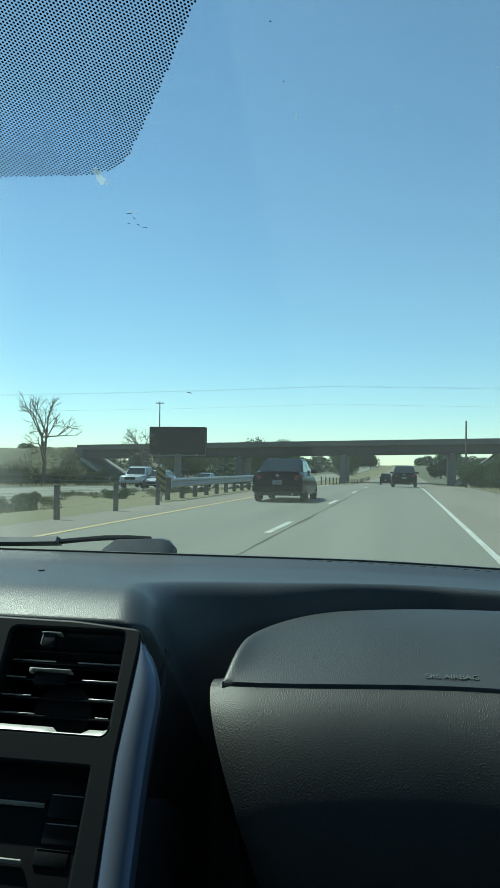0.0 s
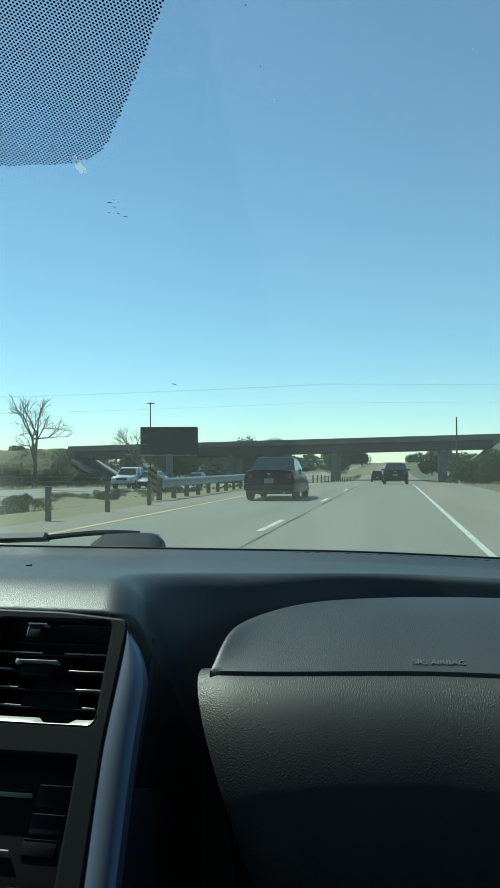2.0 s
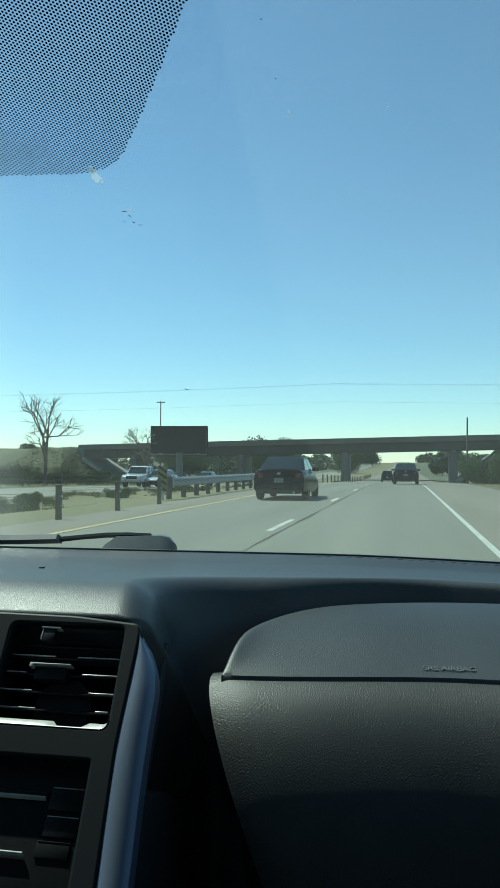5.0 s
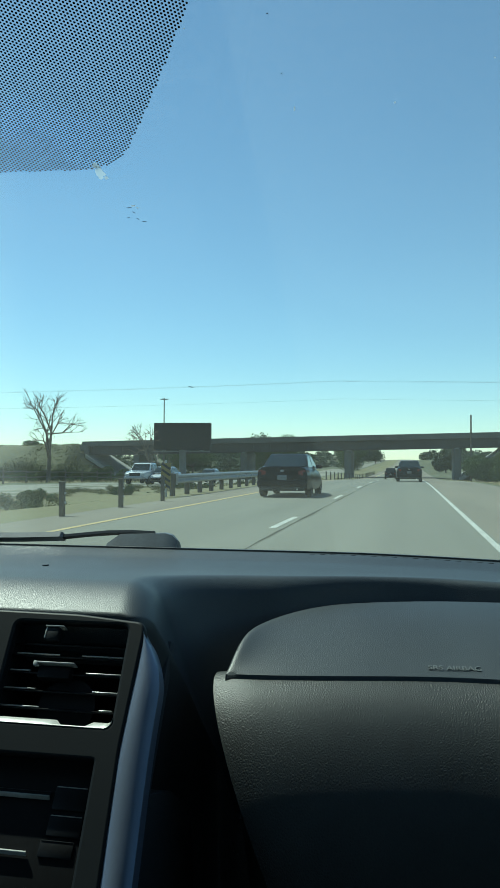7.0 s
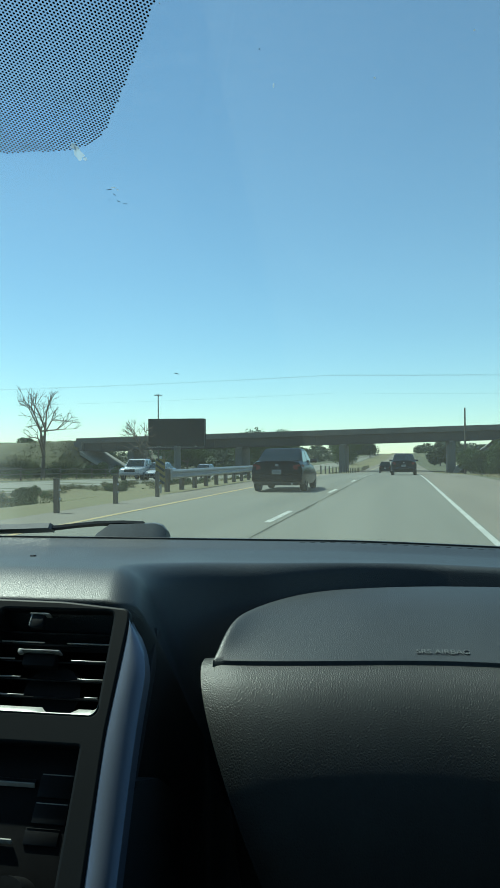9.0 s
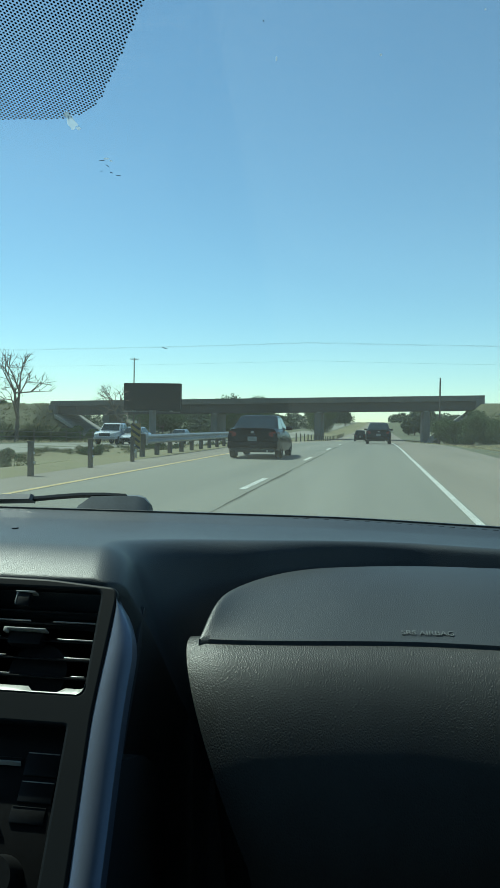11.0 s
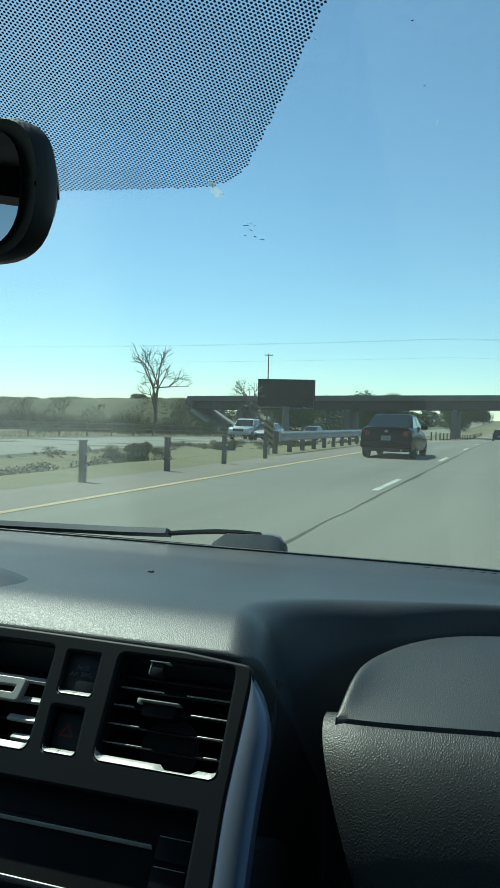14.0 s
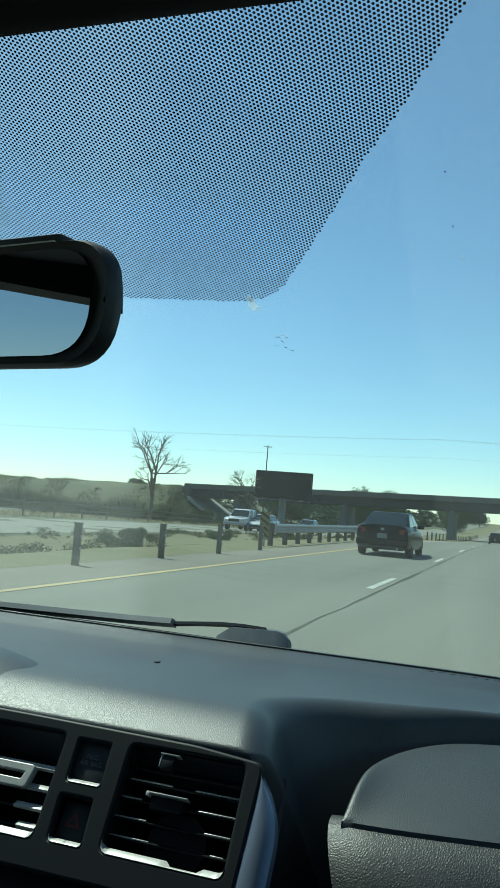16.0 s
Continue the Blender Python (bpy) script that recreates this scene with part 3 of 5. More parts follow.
def dash_top():
    xs = list(np.linspace(-1.12, -0.30, 24)) + list(np.linspace(-0.295, -0.10, 100)) + list(np.linspace(-0.098, 0.12, 110)) + list(np.linspace(0.125, 0.60, 60))
    rows = []
    for x in xs:
        y0 = 0.650 + 0.10 * smoothstep(-0.222, -0.165, x)
        ys = np.concatenate((np.linspace(y0, 0.83, 40), np.linspace(0.832, 0.98, 140), np.linspace(0.985, 1.155, 24)))
        row = [(x, y0 + 0.012, 0.30 if x > -0.214 else 0.95), (x, y0 + 0.002, top_z(x, y0) - 0.010)]
        row += [(x, y, top_z(x, y)) for y in ys]
        row += [(x, 1.16, 0.93)]
        rows.append(row)
    return loft(rows, closed=False)


part("top_pad", dash_top(), M_PAD, dash, "soft grained black dashboard top", crease=75)


def foot_seal():
    """Black rubber seal lying along the dashboard close to the glass."""
    rings = []
    for x in np.linspace(-1.10, 0.58, 60):
        a, b = 1.116, 1.1195
        rings.append([(x, a, top_z(x, a) - 0.002), (x, a + 0.0006, top_z(x, a) + 0.0012), (x, b - 0.0006, top_z(x, b) + 0.0012), (x, b, top_z(x, b) - 0.002)])
    return loft(rings)


part("glass_seal", foot_seal(), M_RUBBER, dash, "thin black rubber seal")


def airbag_cover():
    """The raised lid over the passenger airbag: a straight front seam and an arched back edge."""
    rings = []
    n = 44
    for i in range(n + 1):
        t = i / n
        x = -0.152 + 0.66 * t ** 2.4
        e = x + 0.152
        bow = min(1.0, e / 0.10)
        depth = 0.002 + 0.155 * math.sqrt(1 - (1 - bow) ** 2.2)
        top = 0.041 * (1 - 0.42 * math.exp(-e / 0.07)) * (1 - math.exp(-e / 0.003))
        y0 = 0.706 + 0.03 * smoothstep(-0.158, 0.07, x)
        back = y0 + depth
        ring = []
        for k in range(12):
            w = k / 11
            y = y0 + depth * w
            zb = 0.937 + top * (1 - (1 - w) ** 1.7)
            ring.append((x, y, zb))
        ring.append((x, back + 0.006, ring[-1][2] - 0.006))
        ring.append((x, back + 0.010, 0.88))
        ring.append((x, y0 - 0.004, 0.88))
        ring.append((x, y0 - 0.002, 0.932))
        rings.append(ring)
    return loft(rings)


part("airbag_cover", airbag_cover(), M_PAD, dash, "arched grained cover over the passenger airbag")


def glove_panel():
    prof = [(0.732, 0.925), (0.730, 0.931)]
    for k in range(25):
        a = radians(90 * k / 24)
        prof.append((0.722 - 0.094 * math.sin(a), 0.770 + 0.1662 * math.cos(a)))
    prof += [(0.629, 0.74), (0.640, 0.60), (0.66, 0.45), (0.75, 0.44), (0.76, 0.90)]
    rings = []
    for i in range(41):
        t = i / 40
        x = -0.164 + 0.72 * t
        sh = 0.03 * smoothstep(-0.158, 0.07, x)
        ring = []
        for y, z in prof:
            # left edge cut along the cast shadow's line, in place of the shadow
            xx = x + min(0.16, max(0.0, 0.935 - z)) * 0.45 * (1 - t)
            ring.append((xx, y + sh - (0.0 if i else -0.004), z - (0.0 if i else 0.003)))
        rings.append(ring)
    return loft(rings)


part("glove_panel", glove_panel(), M_GRAIN, dash, "coarse grained black panel over the glove box")
# side cheek of the centre console
side_profile = [(0.606, 0.868), (0.585, 0.850), (0.50, 0.74), (0.38, 0.55), (0.76, 0.40), (0.74, 0.80), (0.66, 0.85)]
cheek = loft([[(-0.190 + (0.93 - z) * 0.025, y, z) for y, z in side_profile], [(-0.225, y, z) for y, z in side_profile]])
part("console_cheek", cheek, M_PAD, dash)


def lean(u0, u1, v0, v1, slant=0.0, r=9):
    """A rounded opening whose foot is shifted by slant, in mm."""
    return rounded([Vector((a / 1000, -b / 1000)) for a, b in ((u0, v0), (u1, v0), (u1 + slant, v1), (u0 + slant, v1))], r / 1000)


VENT_R = lean(-29, 78, -9, 83, 2, 9)
VENT_L = lean(-190, -86, -8, 85, 3, 9)
BAG = lean(-77, -42, -5, 35, 2, 4)
HAZ = lean(-76, -42, 42, 83, 3, 5)
RADIO = lean(-200, 72, 103, 300, 6, 5)
outline = rounded([Vector(p) for p in mm((-300, -16), (-120, -15), (30, -13), (86, -8), (88, 0), (86, 95), (92, 215), (95, 330), (-300, 330))], 0.008)
plate("console_bezel", outline, [VENT_R, VENT_L, BAG, HAZ, RADIO], 0.006, 0.0025, ST, M_BEZEL, dash, "matt charcoal console fascia")


def at_face(u, v, w):
    return ST @ Vector((u / 1000, -v / 1000, w / 1000))


def face_box(name, u0, u1, v0, v1, w0, w1, mat, parent, bevel=0.001, tilt=0.0, label=""):
    bm = box((u1 - u0) / 1000, (v1 - v0) / 1000, (w1 - w0) / 1000, bevel=bevel)
    m = ST @ Matrix.Translation(((u0 + u1) / 2000, -(v0 + v1) / 2000, (w0 + w1) / 2000)) @ Matrix.Rotation(radians(tilt), 4, "X")
    bmesh.ops.transform(bm, matrix=m, verts=bm.verts)
    return part(name, bm, mat, parent, label)


face_box("backing", -310, 95, -20, 330, -75, -60, M_BLACK, dash)


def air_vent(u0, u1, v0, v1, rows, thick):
    """A vent: dark box, tilted slats, pale strips painted where edges catch sun."""
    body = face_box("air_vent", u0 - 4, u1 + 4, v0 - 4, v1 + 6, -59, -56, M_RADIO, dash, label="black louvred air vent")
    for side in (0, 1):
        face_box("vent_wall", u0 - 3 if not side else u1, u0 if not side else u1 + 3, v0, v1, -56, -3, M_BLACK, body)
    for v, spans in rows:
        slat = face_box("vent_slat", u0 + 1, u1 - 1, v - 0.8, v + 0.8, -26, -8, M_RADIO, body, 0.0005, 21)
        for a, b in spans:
            face_box("slat_edge", a, b, v + 2.2 - thick / 2, v + 2.2 + thick / 2, -6.4 if thick < 2 else -7.5, -5.2 if thick < 2 else -4.5, M_EDGE_GLINT, slat, 0.0003, -40)
    return body


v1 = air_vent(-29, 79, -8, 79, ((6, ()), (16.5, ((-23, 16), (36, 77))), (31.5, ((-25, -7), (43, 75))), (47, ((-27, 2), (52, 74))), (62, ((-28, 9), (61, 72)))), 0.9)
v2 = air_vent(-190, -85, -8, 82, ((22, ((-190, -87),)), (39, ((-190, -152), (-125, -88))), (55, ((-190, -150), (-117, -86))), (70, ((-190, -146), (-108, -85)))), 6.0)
wheel_bm = tube(0.026, 0.024, at_face(29, 61, -34), at_face(29, 61, -14), 28)
part("vent_wheel", wheel_bm, M_RADIO, v1)
# tab and knob edges are coloured pale, as if struck by sun
face_box("vent_tab", -2, 34, 27.5, 28.9, -8, 2, M_EDGE_GLINT, v1, 0.0006)
face_box("tab_tip", -2.4, 1.0, 27.3, 31.5, -4, 2.2, M_EDGE_GLINT, v1, 0.0008)
face_box("vent_tab_stem", 1, 30, 29, 40, -16, -3, M_RADIO, v1, 0.002)
face_box("vent_knob", 2, 14, -4, 9, -6, 3, M_BEZEL, v1, 0.002)
face_box("knob_edge", 1, 18, -4.4, -3.2, -5, 4.2, M_EDGE_GLINT, v1, 0.0004)
face_box("knob_edge", 1.6, 2.8, -3, 7, -5, 3.2, M_EDGE_GLINT, v1, 0.0004)
plate("vent_tab", lean(-152, -108, 26, 44, -3, 3), [lean(-146, -114, 31, 39, -2, 2)], 0.006, 0.001, ST @ Matrix.Translation((0, 0, -0.002)), M_EDGE_GLINT, v2)
# lower lips of the openings, their sun glint put into a pale colour
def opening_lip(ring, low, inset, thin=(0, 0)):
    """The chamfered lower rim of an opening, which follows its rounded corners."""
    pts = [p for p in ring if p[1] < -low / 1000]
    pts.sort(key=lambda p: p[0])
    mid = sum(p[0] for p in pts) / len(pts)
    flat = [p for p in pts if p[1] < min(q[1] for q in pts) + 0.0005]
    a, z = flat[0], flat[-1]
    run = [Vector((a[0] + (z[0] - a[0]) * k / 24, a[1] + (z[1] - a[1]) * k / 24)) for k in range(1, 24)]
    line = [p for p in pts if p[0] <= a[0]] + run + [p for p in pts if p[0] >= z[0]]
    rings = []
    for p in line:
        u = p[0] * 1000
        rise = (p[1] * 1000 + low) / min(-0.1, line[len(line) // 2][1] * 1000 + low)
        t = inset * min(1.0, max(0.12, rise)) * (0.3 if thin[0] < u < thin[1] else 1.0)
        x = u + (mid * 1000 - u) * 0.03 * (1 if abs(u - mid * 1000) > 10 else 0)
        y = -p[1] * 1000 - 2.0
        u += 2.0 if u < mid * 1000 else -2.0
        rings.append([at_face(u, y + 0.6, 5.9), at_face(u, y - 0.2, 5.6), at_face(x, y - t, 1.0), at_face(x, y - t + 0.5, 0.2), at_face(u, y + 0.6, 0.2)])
    part("opening_lip", loft(rings), M_EDGE_GLINT, dash, "lower lip of a vent in painted glint grey", crease=60)


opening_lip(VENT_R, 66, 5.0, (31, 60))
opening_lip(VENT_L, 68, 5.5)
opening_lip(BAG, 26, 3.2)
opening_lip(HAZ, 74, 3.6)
face_box("airbag_indicator", -76, -43, -4, 32, -5, -1, M_BLACK, dash, 0.002, label="passenger airbag indicator lamp")
face_box("hazard_switch", -72, -46, 46, 78, -12, -5, M_BLACK, dash, 0.003, label="hazard light switch")
write("PASS\nAIR BAG", 0.0055, ST @ Matrix.Translation((-0.0595, -0.011, -0.0006)), M_LETTER, dash)
tri = bmesh.new()
tv = [tri.verts.new(at_face(-59 + 8 * math.sin(t), 62 - 8 * math.cos(t), -4.7)) for t in (0, 2.094, 4.189)]
ti = [tri.verts.new(at_face(-59 + 4.5 * math.sin(t), 62 - 4.5 * math.cos(t), -4.7)) for t in (0, 2.094, 4.189)]
for i in range(3):
    tri.faces.new((tv[i], tv[(i + 1) % 3], ti[(i + 1) % 3], ti[i]))
part("hazard_triangle", tri, M_RED, dash, "dim red triangle")

radio = face_box("radio", -205, 75, 100, 310, -20, -10, M_RADIO, dash, 0.002, label="dark car radio with buttons")
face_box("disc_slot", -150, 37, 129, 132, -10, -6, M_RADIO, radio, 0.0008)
# pale strips paint the light along the slot, screen and buttons
face_box("slot_edge", -150, 36, 132.5, 134, -9.5, -5.5, M_EDGE_GLINT, radio, 0.0005, -40)
face_box("screen_edge", -150, 28, 173, 174.6, -9.5, -5.5, M_EDGE_GLINT, radio, 0.0005, -40)
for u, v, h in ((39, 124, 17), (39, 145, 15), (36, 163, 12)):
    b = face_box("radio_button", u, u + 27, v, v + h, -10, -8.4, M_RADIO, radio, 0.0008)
    face_box("button_edge", u + 1, u + 26, v + 0.1, v + 0.8, -8.6, -8.0, M_EDGE_GLINT if v < 160 else M_BEZEL, b, 0.0002)
for v in (214, 262):
    for u in (-120, -30, 40):
        b = tube(0.017, 0.015, at_face(u, v, -10), at_face(u, v, 12), 28)
        part("dial", b, M_RADIO, radio)


# satin silver strip down the side of the console
def silver():
    rings = []
    for i in range(40):
        t = i / 39
        v = -3 + 320 * t
        u0 = 89 - 3 * smoothstep(0.0, 0.3, t) + 9 * smoothstep(0.3, 0.8, t)
        u1 = 90 + 20 * math.sin(min(1, t / 0.16) * math.pi / 2) ** 0.8 + 7 * smoothstep(0.2, 0.8, t)
        ring = []
        for k in range(9):
            a = k / 8
            ring.append(at_face(u0 + (u1 - u0) * a, v + 4 * a, 3.0 + 4.5 * math.sin(a * math.pi * 0.75) - 7 * a * a))
        ring += [at_face(u1 - 2, v, -22), at_face(u0, v, -12)]
        rings.append(ring)
    return loft(rings)


part("silver_trim", silver(), M_SILVER, dash, "curved satin silver strip")
lm = Matrix.Translation((0.046, 0.7430, 0.9414)) @ Matrix.Rotation(radians(4.5), 4, "Z") @ Matrix.Rotation(radians(23), 4, "X")
write("SRS AIRBAG", 0.0088, lm, M_LETTER, dash, depth=0.0003)
part("speck", box(0.006, 0.006, 0.002, (-0.424, 0.925, top_z(-0.424, 0.925) + 0.0008), 0.0006), M_BLACK, dash)
# black seam where the dashboard meets the glass
seam = loft([[(x, 1.104, top_z(x, 1.104) - 0.002), (x, 1.104, top_z(x, 1.104) + 0.0022), (x, 1.110, top_z(x, 1.110) + 0.0022), (x, 1.110, top_z(x, 1.110) - 0.002)] for x in np.linspace(-1.1, 0.59, 30)])
part("glass_seal", seam, M_RUBBER, dash, "black rubber seal at the foot of the glass")
# defroster grille slot near the glass
for i in range(34):
    x = -0.12 + 0.0135 * i
    y = 1.094 - 0.012 * smoothstep(-0.1, 0.35, x)
    part("defroster_slot", box(0.0070, 0.0032, 0.0008, (x, y, top_z(x, y)), 0.0002), M_RUBBER, dash)
# hood over the driver's instruments
rings = []
for k in range(18):
    a = radians(-40 + 129.5 * k / 17)
    rings.append([(-0.70 + 0.262 * math.cos(a) * math.cos(t), 0.725 + 0.115 * math.cos(a) * math.sin(t), 0.992 + 0.042 * math.sin(a)) for t in (2 * math.pi * j / 72 for j in range(72))])
part("instrument_hood", loft(rings), M_PAD, dash, "rounded hood over the instruments", crease=75)


# ---- mirror ----
def rear_view_mirror():
    m = Matrix.Translation((-0.3450, 0.388, 1.2850)) @ Matrix.Rotation(radians(-8), 4, "Z") @ Matrix.Rotation(radians(3.5), 4, "X") @ Matrix.Rotation(radians(-0.5), 4, "Y")
    ob = thing("rear_view_mirror", m, "black rear view mirror hanging from the windscreen", "mirror")
    w, h = 0.119, 0.0328
    ring = rounded([Vector(p) for p in ((-w, -h), (w, -h), (w + 0.004, h), (-w - 0.004, h))], 0.030, 8)
    rings = []
    for sc, y in ((0.93, -0.004), (0.985, -0.006), (1.0, -0.001), (1.0, 0.006), (0.93, 0.016), (0.7, 0.026), (0.3, 0.032)):
        rings.append([(p.x * sc if sc < 0.9 else p.x - math.copysign((1 - sc) * 0.09, p.x), y, p.y * sc if sc < 0.9 else p.y - math.copysign((1 - sc) * 0.09, p.y)) for p in ring])
    part("housing", loft(rings), M_BLACK, ob)
    face = [(p.x * 0.915, p.y * 0.84) for p in ring]
    bm = loft([[(x, -0.0065, z) for x, z in face], [(x, -0.0045, z) for x, z in face]])
    part("mirror_glass", bm, M_MIRROR, ob, smooth=False)
    part("top_ridge", box(2 * w - 0.055, 0.012, 0.008, (-0.012, 0.012, h + 0.0035), 0.002), M_BLACK, ob)
    # added pale strip: the sun glint on top of the housing
    part("ridge_edge", box(2 * w - 0.055, 0.004, 0.0016, (-0.012, 0.003, h + 0.0012), 0.0006), M_EDGE_GLINT, ob, "pale strip painted as a sun glint")
    part("stem", tube(0.010, 0.008, (-0.05, 0.02, 0.01), (-0.05, 0.044, 0.082), 14), M_BLACK, ob)
    return ob


rear_view_mirror()


# ---- wiper, outside the glass ----
def wiper():
    ob = thing("windscreen_wiper", (0, 0, 0), "black windscreen wiper resting at the foot of the glass", "wiper")
    n = GLASS_UP

    def on(x, y, h):
        return Vector((x, y, pane_z(y))) + n * (0.005 + h)
    rings = []
    for x, hh, hw in ((-0.422, 0.001, 0.012), (-0.420, 0.005, 0.013), (-0.402, 0.0215, 0.016), (-0.335, 0.0245, 0.016), (-0.325, 0.0215, 0.015), (-0.317, 0.013, 0.013), (-0.316, 0.003, 0.011)):
        y = 1.128
        rings.append([on(x, y + hw, -0.014), on(x, y + hw * 0.8, hh * 0.8), on(x, y + hw * 0.3, hh), on(x, y - hw * 0.3, hh), on(x, y - hw * 0.8, hh * 0.8), on(x, y - hw, -0.014)])
    part("pivot_cover", loft(rings), M_COVER, ob, "dark blue grey plastic cover", crease=24)
    # thin root of the arm, rising out of the cover, then the broad pressed channel that it carries
    rings = []
    for x, h, w in ((-0.352, 0.0235, 0.005), (-0.385, 0.0245, 0.005), (-0.420, 0.0236, 0.0045), (-0.455, 0.0200, 0.004), (-0.495, 0.0150, 0.0045), (-0.512, 0.0138, 0.005)):
        y = 1.122
        rings.append([on(x, y + w, h - 0.004), on(x, y + w, h), on(x, y - w, h), on(x, y - w, h - 0.004)])
    part("arm", loft(rings), M_RUBBER, ob, crease=24)
    rings = []
    for x, h, w in ((-0.490, 0.0180, 0.006), (-0.494, 0.0195, 0.008), (-0.56, 0.0165, 0.008), (-0.70, 0.0130, 0.008), (-1.02, 0.0060, 0.007)):
        y = 1.122
        rings.append([on(x, y + w, h - 0.009), on(x, y + w * 0.7, h), on(x, y - w * 0.7, h), on(x, y - w, h - 0.009)])
    part("arm_channel", loft(rings), M_ARM, ob, "sunlit dark grey steel wiper arm", crease=24)
    rings = []
    for i in range(12):
        t = i / 11
        x = -0.38 - 0.62 * t
        y = 1.137 - 0.006 * t
        rings.append([on(x, y + 0.003, 0.0), on(x, y + 0.003, 0.005), on(x, y - 0.003, 0.005), on(x, y - 0.003, 0.0)])
    part("blade", loft(rings), M_RUBBER, ob)


wiper()

# ---- vehicles ----
def quad_pane(name, pts, mat, parent, lift=0.006, smooth=False):
    """A thin pane over four corners, standing a little proud of the body."""
    a, b, c, d = (Vector(p) for p in pts)
    n = (b - a).cross(d - a).normalized()
    mid = (a + b + c + d) / 4
    if n.dot(mid - Vector((0, 2.2, 0.9))) < 0:
        n = -n
    ring = rounded_3d([a, b, c, d], 0.07)
    return part(name, loft([[p + n * 0.001 for p in ring], [p + n * lift for p in ring]]), mat, parent, smooth=smooth)


def rounded_3d(pts, r, n=3):
    out = []
    for i, p in enumerate(pts):
        a, b = pts[i - 1], pts[(i + 1) % len(pts)]
        s, e = p + (a - p).normalized() * r, p + (b - p).normalized() * r
        out += [s * (1 - t) ** 2 + p * 2 * t * (1 - t) + e * t * t for t in (k / n for k in range(n + 1))]
    return out


def wheel(parent, x, y, r=0.32, w=0.21):
    s = math.copysign(1, x)
    prof = [(-w / 2, r * 0.72), (-w / 2, r * 0.94), (-w * 0.36, r), (w * 0.36, r), (w / 2, r * 0.94), (w / 2, r * 0.72)]
    rings = [[(x + a, y + rr * math.cos(t), r + rr * math.sin(t)) for a, rr in prof] for t in (2 * math.pi * k / 24 for k in range(24))]
    rings.append(rings[0])
    tyre = part("wheel", loft(rings, caps=False), M_TYRE, parent)
    rim = box(0.03, r * 1.0, 0.05, (x + s * w * 0.3, y, r))
    for k in range(1, 5):
        box(0.03, r * 1.3, 0.05, (x + s * w * 0.3, y, r), turn=Matrix.Rotation(k * math.pi / 5, 4, "X"), bm=rim)
    tube(r * 0.7, r * 0.66, (x - s * w * 0.1, y, r), (x + s * w * 0.22, y, r), 20, bm=rim)
    part("rim", rim, M_RIM, tyre)


